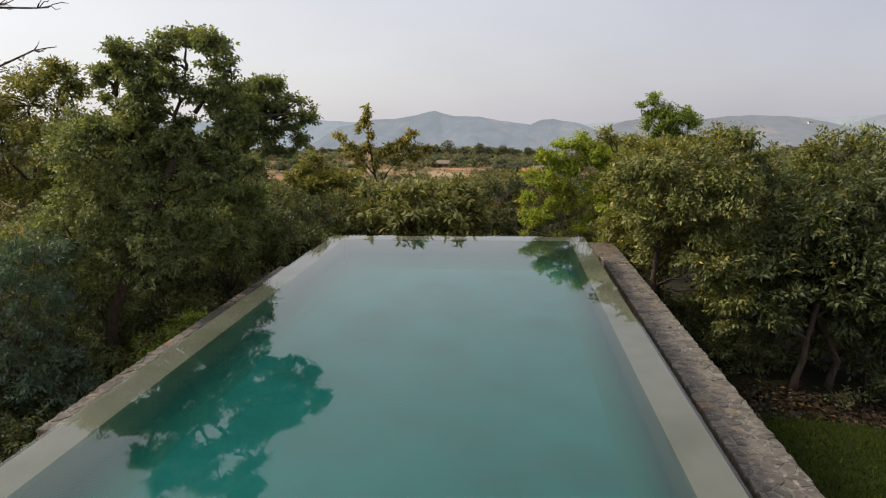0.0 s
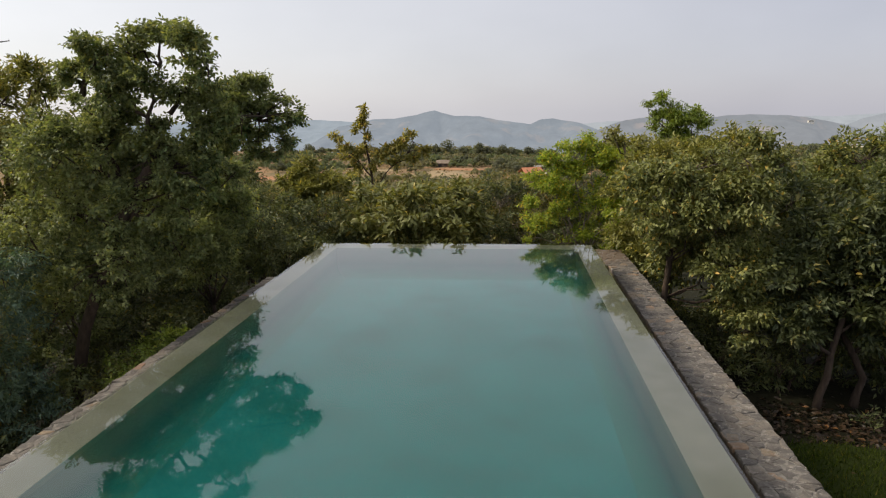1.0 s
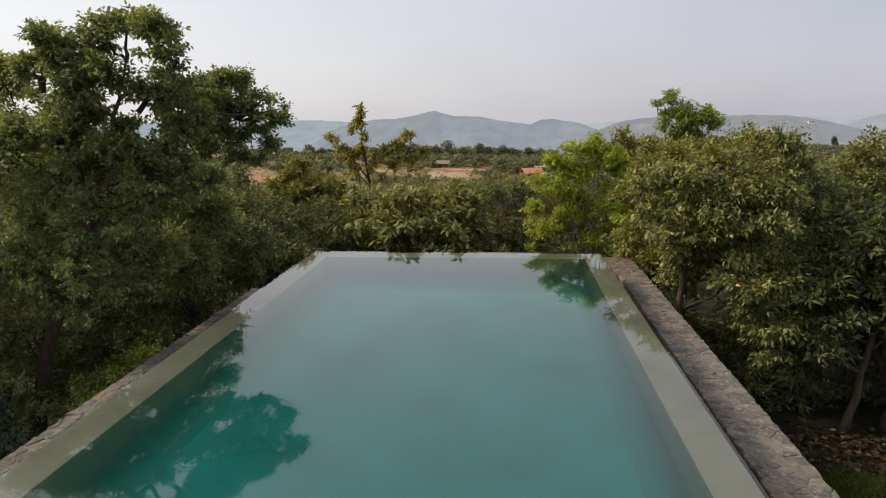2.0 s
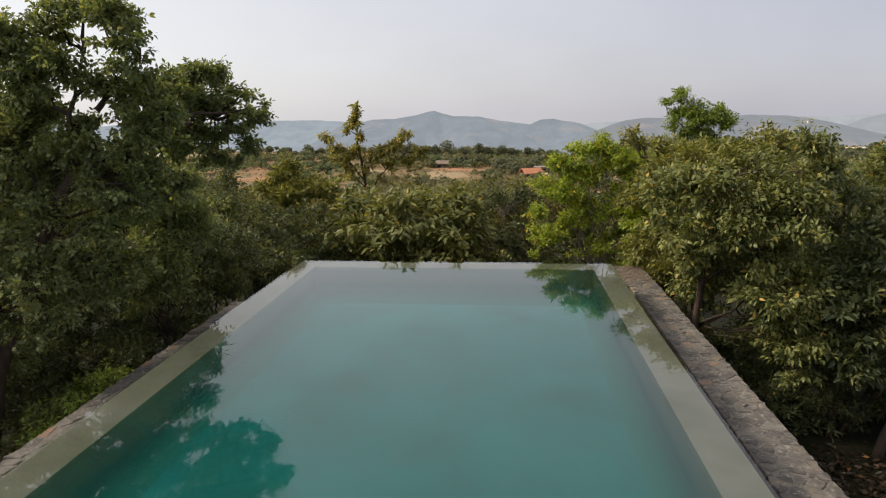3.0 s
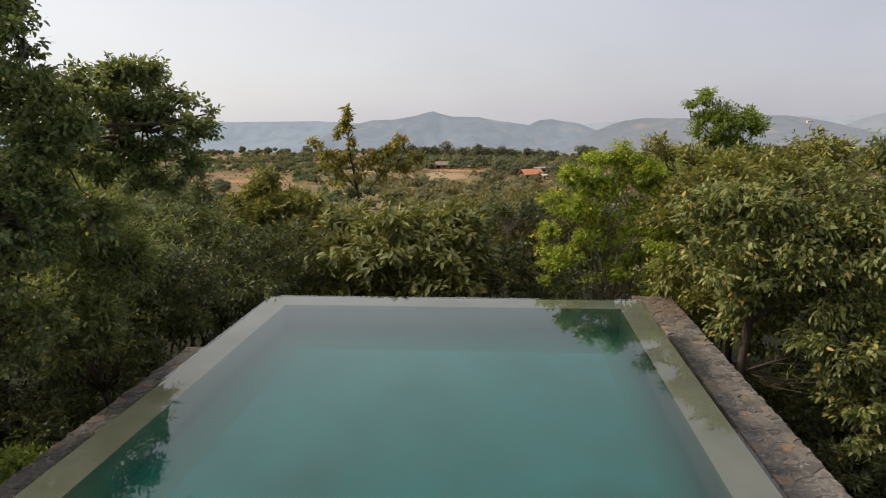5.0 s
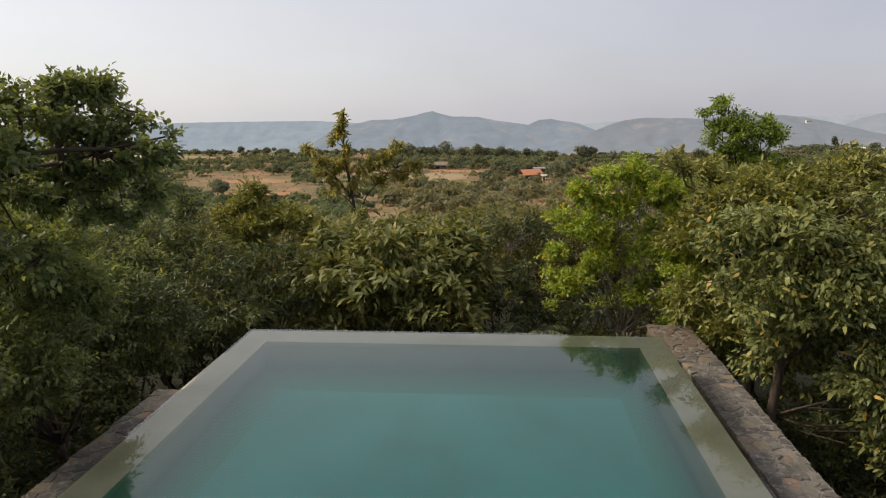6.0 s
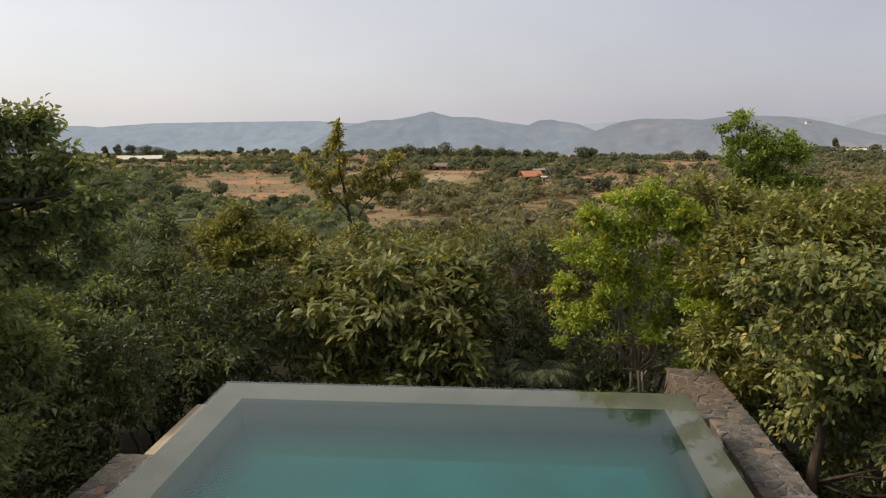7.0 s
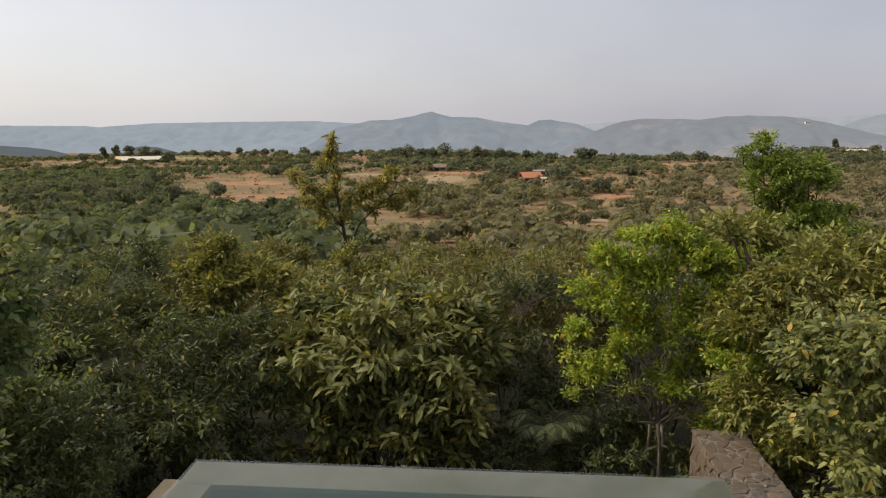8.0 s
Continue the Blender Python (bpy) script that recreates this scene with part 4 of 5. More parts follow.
# large-leaved trees past the stone wall
LARGE_CROWN = [(3.2, -0.2, 1.18, 0.38), (3.6, -0.4, 1.02, 0.55), (3.2, -0.2, 0.65, 0.45), (4.39, -0.4, 0.74, 0.66), (2.95, 0.1, 1.15, 0.28), (4.5, -0.3, 1.35, 0.44), (3.45, 0.9, 1.1, 0.4), (3.4, 1.4, 0.75, 0.38), (3.95, -0.3, 1.5, 0.2), (4.75, -0.3, 1.68, 0.2), (2.85, 0.3, 0.85, 0.2), (5.1, -0.2, 1.3, 0.25)]
LARGE_SKIRT = [(3.92, -0.5, 0.48, 0.58), (4.35, -0.6, -0.18, 0.55), (4.5, -0.8, -0.86, 0.42), (3.6, 0.2, -0.1, 0.4), (3.75, 0.4, -0.35, 0.42), (3.7, 0.8, 0.2, 0.45), (4.2, 0.0, 0.15, 0.5), (4.2, -0.4, -0.6, 0.42), (4.8, -0.3, -0.15, 0.5), (4.55, -0.8, -1.15, 0.34), (5.1, -0.6, -0.85, 0.4), (3.5, -0.1, 0.2, 0.4), (3.2, -0.3, 0.1, 0.2)]
tree("tree", "large-leaved olive-green tree overhanging the stone wall", "tree", (3.55, 0.0),
     LARGE_CROWN + LARGE_SKIRT,
     6800, 0.082, L_LARGE, trunk=0.06, fork=0.5, bough=0.28, per=6, slim=0.42, seed=121, twigs=150, hang=0.75, gap=0.34, freq=2.6, shell=0.42, spray=1.15, oval=True, loose=290,
     spine=[(3.5, 0.0, -2.4), (3.46, 0.05, -1.5), (3.52, 0.0, -0.6), (3.5, 0.05, 0.1), (3.6, -0.1, 0.7), (3.7, -0.2, 1.1)])
tree("tree", "yellow-green small-leaved tree behind the stone wall", "tree", (4.3, 2.2),
     [(2.72, 2.5, 1.66, 0.08), (2.88, 2.5, 1.8, 0.09), (3.05, 2.5, 1.6, 0.12), (3.25, 2.5, 0.6, 0.5), (3.1, 2.0, -0.15, 0.4), (3.4, 1.6, -0.5, 0.45), (3.2, 3.6, 1.4, 0.36), (3.7, 3.6, 1.3, 0.4), (4.35, 3.0, 1.15, 0.5), (3.6, 2.0, 1.15, 0.5), (4.2, 2.2, 1.3, 0.45), (3.3, 2.2, 0.8, 0.5), (4.4, 2.0, 0.9, 0.7), (4.9, 2.2, 1.4, 0.6), (4.2, 1.6, 0.1, 0.7), (5.2, 2.0, 0.5, 0.8)],
     5200, 0.095, L_BACK, trunk=0.06, fork=0.5, per=6, seed=122, twigs=60, hang=0.3)
RIGHT = [(6.3, 1.5, 0.6, 0.75), (7.1, 1.5, 1.2, 0.7), (7.9, 1.6, 1.2, 0.8), (6.8, 1.3, 0.2, 1.0), (8.0, 1.0, 0.0, 1.1)]
for i, l in enumerate(RIGHT):
    x, y, z, r = l
    tree("tree", "dark broad-leaved garden tree with a dense crown", "tree", (x, y + 0.4),
         [l, (x + 0.5 * r, y - 0.2 * r, z - 0.6 * r, 0.8 * r), (x - 0.5 * r, y - 0.3 * r, z - 0.5 * r, 0.8 * r), (x, y - 0.4 * r, z - 1.2 * r, 0.9 * r)],
         int(1900 * r * r), 0.1, L_LARGE if i % 2 else L_TREE, trunk=0.08, fork=0.55, per=6, seed=130 + i, twigs=30, hang=0.3)

# low growth on the slope under the bushes, mostly leaf-darkened to stand for shade
LOW_RIM = [(0.15, 3.5, -1.55, 0.5), (0.85, 3.9, -1.5, 0.5), (1.55, 3.4, -1.5, 0.5), (0.6, 4.5, -1.1, 0.5), (2.4, 4.4, -0.7, 0.7), (-0.6, 1.6, -2.1, 0.5), (-1.6, 1.2, -2.1, 0.5), (-2.6, 1.0, -1.7, 0.5), (1.9, 2.4, -1.4, 0.5), (0.1, 2.6, -1.3, 0.6), (3.5, -0.6, -1.9, 0.4), (3.9, -1.0, -2.0, 0.4), (-3.3, 0.9, -1.4, 0.6)]
LOW_GARDEN = [(6.05, -1.5, -2.25, 0.24), (5.35, -0.5, -1.7, 0.4), (6.9, -1.3, -2.1, 0.34), (5.8, -0.2, -1.2, 0.6), (7.0, -0.3, -1.3, 0.6), (4.7, 0.3, -1.2, 0.6), (-2.2, 1.3, -1.5, 0.55), (-1.5, 1.7, -1.4, 0.55), (-0.3, 1.9, -1.6, 0.45), (2.4, 2.2, -1.5, 0.55), (3.2, 2.7, -1.0, 0.6), (3.1, 1.9, -1.7, 0.5), (4.2, -0.5, -1.9, 0.5), (3.7, 0.4, -1.5, 0.55), (5.0, 0.0, -1.8, 0.6), (6.5, 0.2, -1.7, 0.7), (7.6, -0.1, -1.8, 0.7), (3.5, 1.4, -1.3, 0.6)]
LOW_SLOPE = [(0.6, 3.0, -1.5, 0.8), (1.5, 3.9, -1.2, 0.9), (3.2, 3.6, -1.2, 0.9), (-1.2, 2.2, -1.6, 0.8), (-2.8, 1.9, -1.6, 0.8), (4.1, 1.1, -1.7, 0.7), (5.4, 1.8, -1.6, 0.8), (6.8, 1.2, -1.7, 0.9), (8.4, 0.4, -1.6, 1.0), (2.6, 5.2, -0.6, 0.9), (4.2, 4.4, 0.0, 1.0), (6.2, 3.6, 0.2, 1.1), (3.4, 5.8, 0.5, 0.9), (8.6, 3.6, 0.6, 1.3), (7.4, 5.6, 0.4, 1.2)]
for i, l in enumerate(LOW_RIM + LOW_GARDEN + LOW_SLOPE):
    x, y, z, r = l
    tree("shrub", "shaded dark shrub under the taller bushes", "shrub", (x, y + 0.1),
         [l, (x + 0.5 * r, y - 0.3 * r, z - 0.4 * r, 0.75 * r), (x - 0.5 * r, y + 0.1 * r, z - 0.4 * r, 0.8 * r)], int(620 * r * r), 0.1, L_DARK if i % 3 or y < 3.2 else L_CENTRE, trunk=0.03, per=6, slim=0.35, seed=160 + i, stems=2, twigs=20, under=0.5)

# shade trees behind the lawn
for i, (foot, lean, lobes) in enumerate((
        ((5.5, -1.1), 0.5, [(5.3, -0.7, -0.5, 0.6), (5.9, -0.4, 0.1, 0.8), (6.6, -0.7, -0.3, 0.85), (5.1, -1.0, -1.0, 0.38), (6.2, -0.9, -0.9, 0.5)]),
        ((6.2, -0.8), -0.3, [(7.4, -0.6, -0.4, 1.0), (8.2, -0.8, -0.5, 0.9), (7.2, -0.9, -1.0, 0.5), (8.9, -0.4, 0.2, 1.1), (6.6, -0.2, 0.5, 0.9), (5.4, 0.2, 0.6, 0.8), (7.8, 0.2, 0.8, 1.0)]))):
    gz = ground_z(*foot)
    tree("tree", "shade tree with a leaning trunk at the lawn's edge", "tree", foot, lobes, 3000, 0.12, L_DARK, trunk=0.06, per=6, seed=190 + i, twigs=40, under=0.6,
         spine=[(*foot, gz - 0.1), (foot[0] + 0.12, foot[1], gz + 0.5), (foot[0] + lean * 0.6, foot[1] + 0.1, gz + 1.1), (foot[0] + lean, foot[1] + 0.2, gz + 1.9)])


def litter():
    """Fallen leaves along the lawn's edge."""
    rng = np.random.default_rng(8)
    k = 2000
    x, y = rng.uniform(3.3, 9.0, k), rng.normal(-1.8, 0.45, k)
    z = np.array([max(ground_z(a, b), LAWN_Z + 0.03 if b < -2.9 else -99) for a, b in zip(x, y)]) + rng.uniform(0.01, 0.05, k)
    a = rng.uniform(0, 6.283, k)
    along = np.stack([np.cos(a), np.sin(a), rng.normal(0, 0.25, k)], 1)
    face = np.array((0, 0, 1.0)) + rng.normal(0, 0.35, (k, 3))
    n = rng.uniform(0.06, 0.14, k)
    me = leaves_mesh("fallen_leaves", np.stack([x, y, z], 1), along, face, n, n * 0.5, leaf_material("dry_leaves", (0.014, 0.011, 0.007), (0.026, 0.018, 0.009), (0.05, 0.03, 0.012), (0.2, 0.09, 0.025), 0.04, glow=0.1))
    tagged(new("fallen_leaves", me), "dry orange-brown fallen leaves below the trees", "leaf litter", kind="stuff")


litter()


def fern(name, label, at, count, length, seed):
    """Arching fronds with paired leaflets from one crown."""
    rng = np.random.default_rng(seed)
    thing = tagged(new(name), label, "fern")
    thing.location = at
    for k in range(count):
        a = 2 * math.pi * k / count + rng.uniform(-0.3, 0.3)
        reach, rise = length * rng.uniform(0.7, 1.0), length * rng.uniform(0.45, 0.75)
        spine = [np.array((math.cos(a) * reach * u, math.sin(a) * reach * u, rise * 1.6 * u - rise * 1.5 * u * u)) for u in np.linspace(0, 1, 13)]
        v, f = tube(spine, [0.008 - 0.0005 * i for i in range(13)], 4)
        frond = child("frond", raw_mesh("frond", v, f, BARK), thing)
        pos, along = [], []
        for i in range(2, 13):
            d = unit(spine[i] - spine[i - 1])
            s = unit(np.cross(d, (0, 0, 1.0)))
            for w in (-1, 1):
                for q in (0.0, 0.5):
                    pos.append(spine[i - 1] + (spine[i] - spine[i - 1]) * q)
                    along.append(s * w + d * 0.5 - np.array((0, 0, 0.2)))
        n = len(pos)
        size = length * 0.24 * np.repeat(np.sin(np.linspace(0.5, 2.9, n // 4)), 4)
        tagged(child("leaflet", leaves_mesh("leaflet", np.array(pos), np.array(along), np.tile((0, 0, 1.0), (n, 1)), size, size * 0.15, L_DARK), frond), kind="stuff")


fern("fern", "shaded fern with arching fronds under the bushes", (1.0, 2.85, -0.98), 13, 0.72, 5)
fern("fern", "shaded fern with arching fronds under the bushes", (0.75, 2.3, -1.35), 9, 0.5, 6)

# ---------------- fields and bare soil on the plateau ----------------
TAN = plain("stubble_field", (0.23, 0.165, 0.085), (0.32, 0.225, 0.115), 0.7, 1.0, relief=0.2, c3=(0.18, 0.15, 0.08), scale2=0.2)
ORANGE = plain("laterite_soil", (0.27, 0.12, 0.052), (0.39, 0.19, 0.084), 0.7, 1.0, relief=0.3, c3=(0.165, 0.12, 0.066), scale2=0.2)
GREEN = plain("green_crop", (0.18, 0.19, 0.07), (0.25, 0.25, 0.095), 0.6, 1.0, relief=0.2, c3=(0.2, 0.19, 0.08), scale2=0.15)
FIELDS = [("dry_field", "tan stubble field on the plateau", TAN, -24.6, 250, 12, 20), ("crop_field", "green crop strip at the field's lower end", GREEN, -19.5, 225, 9, 5),
          ("bare_soil", "orange soil bank behind the field", ORANGE, -17, 277, 12, 6), ("bare_soil", "orange bare soil on a low rise", ORANGE, -74, 193, 14, 9), ("bare_soil", "orange bare soil track on the rise", ORANGE, -92, 238, 15, 9),
          ("bare_soil", "reddish yard below the shed", ORANGE, -172, 316, 30, 11), ("crop_field", "green crop field beyond the shed", GREEN, -176, 386, 20, 11), ("dry_field", "tan strip along the ridge", TAN, -146, 412, 24, 8),
          ("dry_field", "yellowish field along the ridge", TAN, -232, 368, 24, 8), ("dry_field", "pale stubble strip between the bushes", TAN, -56, 272, 13, 6), ("bare_soil", "orange soil strip on the far rise", ORANGE, 88, 319, 21, 10),
          ("bare_soil", "reddish house yard", ORANGE, 11, 234, 8, 4.5), ("bare_soil", "bare earth among the thorn scrub", ORANGE, 31, 252, 6, 6), ("bare_soil", "bare earth among the thorn scrub", ORANGE, 34, 198, 7, 6), ("bare_soil", "bare earth below the house", ORANGE, 16, 178, 6, 4.5),
          ("dry_field", "pale stubble plot below the bushes", TAN, 5.3, 139, 6, 3.2), ("bare_soil", "reddish bare soil patch beside bushes", ORANGE, 28.5, 122, 2.4, 3.2), ("dry_field", "dry grass strip below the scrub", TAN, 19, 128, 6.5, 3)]


def field(name, label, mat, cx, cy, rx, ry):
    rings, spokes = 9, 40
    verts, faces = [(cx, cy, ground_z(cx, cy) + 0.15)], []
    for k in range(1, rings + 1):
        for s in range(spokes):
            t = 2 * math.pi * s / spokes
            w = k / rings * (1 + 0.28 * noise.noise(Vector((math.cos(t) * 1.7 + cx, math.sin(t) * 1.7 + cy, 3.0))))
            x, y = cx + rx * w * math.cos(t), cy + ry * w * math.sin(t)
            verts.append((x, y, ground_z(x, y) + (0.15 if k < rings else -0.2)))
    for s in range(spokes):
        q = (s + 1) % spokes
        faces.append((0, 1 + s, 1 + q))
        for k in range(rings - 1):
            a, b = 1 + k * spokes, 1 + (k + 1) * spokes
            faces.append((a + s, b + s, b + q, a + q))
    tagged(new(name, raw_mesh(name, verts, faces, mat, True)), label, "field", kind="structure")


for row in FIELDS:
    field(*row)


def in_field(x, y, grow=1.0):
    return any(((x - c) / (rx * grow)) ** 2 + ((y - d) / (ry * grow)) ** 2 < 1 for _, _, _, c, d, rx, ry in FIELDS)


# ---------------- scrub on the hillside and plateau, as sheets of stuff ----------------
def clumps(name, label, mat, places, seed):
    """Far bushes as one sheet: leafy flakes on the rounded heads of each bush. places: x, y, r, h, flakes, flake size."""
    rng = np.random.default_rng(seed)
    vs = []
    for x, y, r, h, n, size in places:
        z = ground_z(x, y)
        k = 3 + int(2 * rng.random() + 0.7 * r)
        a = rng.uniform(0, 6.283, k)
        w = rng.uniform(0.1, 0.62, k)
        head = np.stack([x + r * w * np.cos(a), y + r * w * np.sin(a), z + h * (0.72 - 0.5 * w * rng.uniform(0.5, 1.2, k))], 1)
        big = rng.uniform(0.36, 0.56, k)
        i = rng.integers(0, k, n)
        v = unit(rng.normal(size=(n, 3)) + np.array((0, 0, 0.25)))
        p = head[i] + v * big[i][:, None] * np.array((r, r, 0.5 * h)) * rng.uniform(0.7, 1.08, (n, 1))
        p[:, 2] = np.maximum(p[:, 2], z + 0.05 * h)
        out = unit(v + np.array((0, 0, 0.2)) + rng.normal(0, 0.38, (n, 3)))
        e = unit(np.cross(out, rng.normal(size=(n, 3))))
        b = np.cross(out, e)
        g = (size * rng.uniform(0.55, 1.3, n))[:, None]
        q = np.empty((n, 4, 3))
        q[:, 0], q[:, 1], q[:, 2], q[:, 3] = p - e * g, p + b * g * 0.65, p + e * g, p - b * g * 0.65
        vs.append(q)
    v = np.concatenate(vs)
    k = len(v)
    tris = (np.arange(k)[:, None, None] * 4 + np.array([(0, 1, 2), (0, 2, 3)])[None]).reshape(-1, 3)
    tagged(new(name, mesh_arrays(name, v.reshape(-1, 3), tris, mat)), label, "scrub", kind="stuff")


def cover(x, y):
    """How thickly the scrub grows at a place, 0 to 1."""
    s = x / (y + 5.3)
    c = 0.62 if y < 120 else 0.66 if s > 0.02 else 0.52
    if s < -0.22 and y < 185:
        c = 0.92
    if s < -0.4 and y < 300:
        c = max(c, 1.05 - 0.5 * smoothstep(230, 300, y))
    if -0.25 < s < 0.12 and 148 < y < 218:
        c = 0.85
    if -0.2 < s < 0.06 and y > 285:
        c = 0.95
    if -0.5 < s < -0.22 and 185 < y < 350:
        c = 0.3 if y < 270 else 0.62
    return c


def scrub():
    rng = np.random.default_rng(77)
    near, far, low, woods = [], [], [], []
    for k in range(7600):
        y = 14 + 420 * math.sqrt(rng.random())
        x = rng.uniform(-0.78, 0.72) * (y + 5.3)
        if any(in_field(x * (y + k) / y, y + k, 1.05) for k in (0, 9, 18)):
            continue
        patchy = 0.5 + 0.75 * noise.noise(Vector((x / 30.0, y / 30.0, 2.0))) + 0.4 * noise.noise(Vector((x / 9.0, y / 9.0, 5.0)))
        c = cover(x, y)
        if patchy + 0.3 * (rng.random() - 0.5) > c:
            continue
        r = rng.uniform(1.3, 2.7) + (1.9 * rng.random() ** 1.5 if c > 0.8 else 0.6 * rng.random() ** 2)
        h = r * rng.uniform(0.95, 1.5)
        (woods if x < -0.2 * y and y < 290 or y > 280 and rng.random() < 0.6 else far).append((x, y, r, h, int((84 if y < 170 else 56) * (0.4 + 0.27 * r)), 0.27 + 0.078 * r + 0.0005 * y))
    for k in range(650):
        y = 14 + 75 * rng.random() ** 1.1
        x = rng.uniform(-0.8, 0.74) * (y + 5.3)
        r = rng.uniform(0.7, 1.5)
        near.append((x, y, r, r * rng.uniform(1.0, 1.5), 150 if y < 45 else 110, 0.12))
    for k in range(5000):
        y = 70 + 340 * math.sqrt(rng.random())
        x = rng.uniform(-0.76, 0.7) * (y + 5.3)
        sown = in_field(x, y)
        if not sown or rng.random() < 0.16:
            r = rng.uniform(0.5, 1.5) if sown else rng.uniform(0.25, 0.75)
            low.append((x, y, r, r * rng.uniform(0.7, 1.2), 26 if r > 0.75 else 9, 0.24))
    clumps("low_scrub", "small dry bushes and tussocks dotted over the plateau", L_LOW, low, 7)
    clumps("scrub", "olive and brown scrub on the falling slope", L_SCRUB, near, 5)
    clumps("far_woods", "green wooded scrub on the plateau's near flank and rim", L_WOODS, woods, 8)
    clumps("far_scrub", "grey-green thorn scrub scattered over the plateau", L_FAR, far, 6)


# scrub and woodland leaf colours are lightened to carry the distance haze
L_FAR = leaf_material("far_scrub_leaves_hazed", (0.105, 0.11, 0.062), (0.17, 0.168, 0.088), (0.245, 0.218, 0.113), (0.28, 0.2, 0.1), 0.03, rough=0.9, glow=0.42, spec=0.0, clump=0.13)
L_WOODS = leaf_material("woodland_leaves_hazed", (0.074, 0.096, 0.052), (0.118, 0.144, 0.074), (0.18, 0.198, 0.096), (0.24, 0.19, 0.08), 0.02, rough=0.9, glow=0.4, spec=0.0, clump=0.13)
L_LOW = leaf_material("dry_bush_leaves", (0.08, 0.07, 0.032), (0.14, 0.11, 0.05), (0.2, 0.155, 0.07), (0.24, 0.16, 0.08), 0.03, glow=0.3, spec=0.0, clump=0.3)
scrub()

# ---------------- hills across the valley ----------------
def hills(name, label, crest, dist, foot_z, base, scar, seed, amount=0.5):
    """A range: crest given as (sideways, height) in metres at that distance; its face slopes towards the valley with spurs."""
    cols, rows = 300, 40
    xs = np.linspace(crest[0][0], crest[-1][0], cols)
    hs = np.interp(xs, [c[0] for c in crest], [c[1] for c in crest])
    verts, faces = [], []
    for j in range(rows):
        t = j / (rows - 1)
        for i in range(cols):
            x = float(xs[i])
            spur = noise.fractal(Vector((x / 330.0, t * 1.3, seed)), 0.9, 2.2, 3) + 0.3 * noise.noise(Vector((x / 60.0, t * 5.0, seed)))
            h = float(hs[i]) + 2.5 * noise.noise(Vector((x / 60.0, seed, 0)))
            drop = t ** (0.75 + 0.25 * spur)
            verts.append((x, dist - 700 * t - 160 * spur * math.sin(math.pi * t), foot_z + (h - foot_z) * (1 - drop)))
    for j in range(rows - 1):
        for i in range(cols - 1):
            a = j * cols + i
            faces.append((a, a + cols, a + cols + 1, a + 1))
    m, nt, p, out = material(name + "_slopes")
    n1 = tex(nt, 0.011, 9.0, 0.72)
    n2 = tex(nt, 0.006, 5.0, 0.6, vec=(1, 1, 1.6))
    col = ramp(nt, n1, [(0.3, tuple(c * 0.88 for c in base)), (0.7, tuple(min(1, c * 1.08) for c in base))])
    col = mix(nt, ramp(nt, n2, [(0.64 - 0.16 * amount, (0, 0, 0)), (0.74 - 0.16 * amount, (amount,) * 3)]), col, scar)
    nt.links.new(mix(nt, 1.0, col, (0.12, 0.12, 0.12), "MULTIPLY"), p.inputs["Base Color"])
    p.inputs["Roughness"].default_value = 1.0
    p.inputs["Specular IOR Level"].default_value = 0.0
    # the lit air in front is painted in as hazed, self-glowing slope colour
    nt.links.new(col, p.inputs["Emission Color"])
    p.inputs["Emission Strength"].default_value = HAZE_GLOW
    ob = new(name, raw_mesh(name, verts, faces, m, True))
    tagged(ob, label, "hills", kind="structure")


HAZE_GLOW = 1.2


def crest(dist, pairs):
    """Crest from sight lines: (across, rise) in thousandths of the distance from the first camera's place."""
    return [(0.87 + a * 0.001 * dist, 2.1 + b * 0.001 * dist) for a, b in pairs]


# base colours of the ranges already hold the blue-grey haze
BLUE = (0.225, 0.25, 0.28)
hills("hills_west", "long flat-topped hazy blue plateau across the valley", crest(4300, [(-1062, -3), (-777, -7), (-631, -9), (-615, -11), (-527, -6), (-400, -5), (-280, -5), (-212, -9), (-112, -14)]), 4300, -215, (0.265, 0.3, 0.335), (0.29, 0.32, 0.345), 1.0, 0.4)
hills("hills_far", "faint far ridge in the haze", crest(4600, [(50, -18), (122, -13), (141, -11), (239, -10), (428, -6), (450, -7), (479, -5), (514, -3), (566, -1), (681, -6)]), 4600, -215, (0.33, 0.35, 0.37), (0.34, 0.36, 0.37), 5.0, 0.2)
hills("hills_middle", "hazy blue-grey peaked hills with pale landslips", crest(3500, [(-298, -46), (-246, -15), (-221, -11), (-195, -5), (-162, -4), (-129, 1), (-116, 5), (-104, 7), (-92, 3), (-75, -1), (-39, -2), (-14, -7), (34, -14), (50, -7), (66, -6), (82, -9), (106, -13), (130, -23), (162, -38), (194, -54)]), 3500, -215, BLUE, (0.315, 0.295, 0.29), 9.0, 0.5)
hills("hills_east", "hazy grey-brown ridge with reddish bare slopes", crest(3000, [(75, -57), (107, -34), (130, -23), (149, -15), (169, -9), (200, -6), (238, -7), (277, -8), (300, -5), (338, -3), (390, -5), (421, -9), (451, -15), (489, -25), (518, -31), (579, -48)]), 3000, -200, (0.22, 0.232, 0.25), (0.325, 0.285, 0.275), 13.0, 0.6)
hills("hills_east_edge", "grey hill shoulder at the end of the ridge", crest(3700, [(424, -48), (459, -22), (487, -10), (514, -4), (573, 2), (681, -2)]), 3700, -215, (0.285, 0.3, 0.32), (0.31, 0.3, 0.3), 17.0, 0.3)

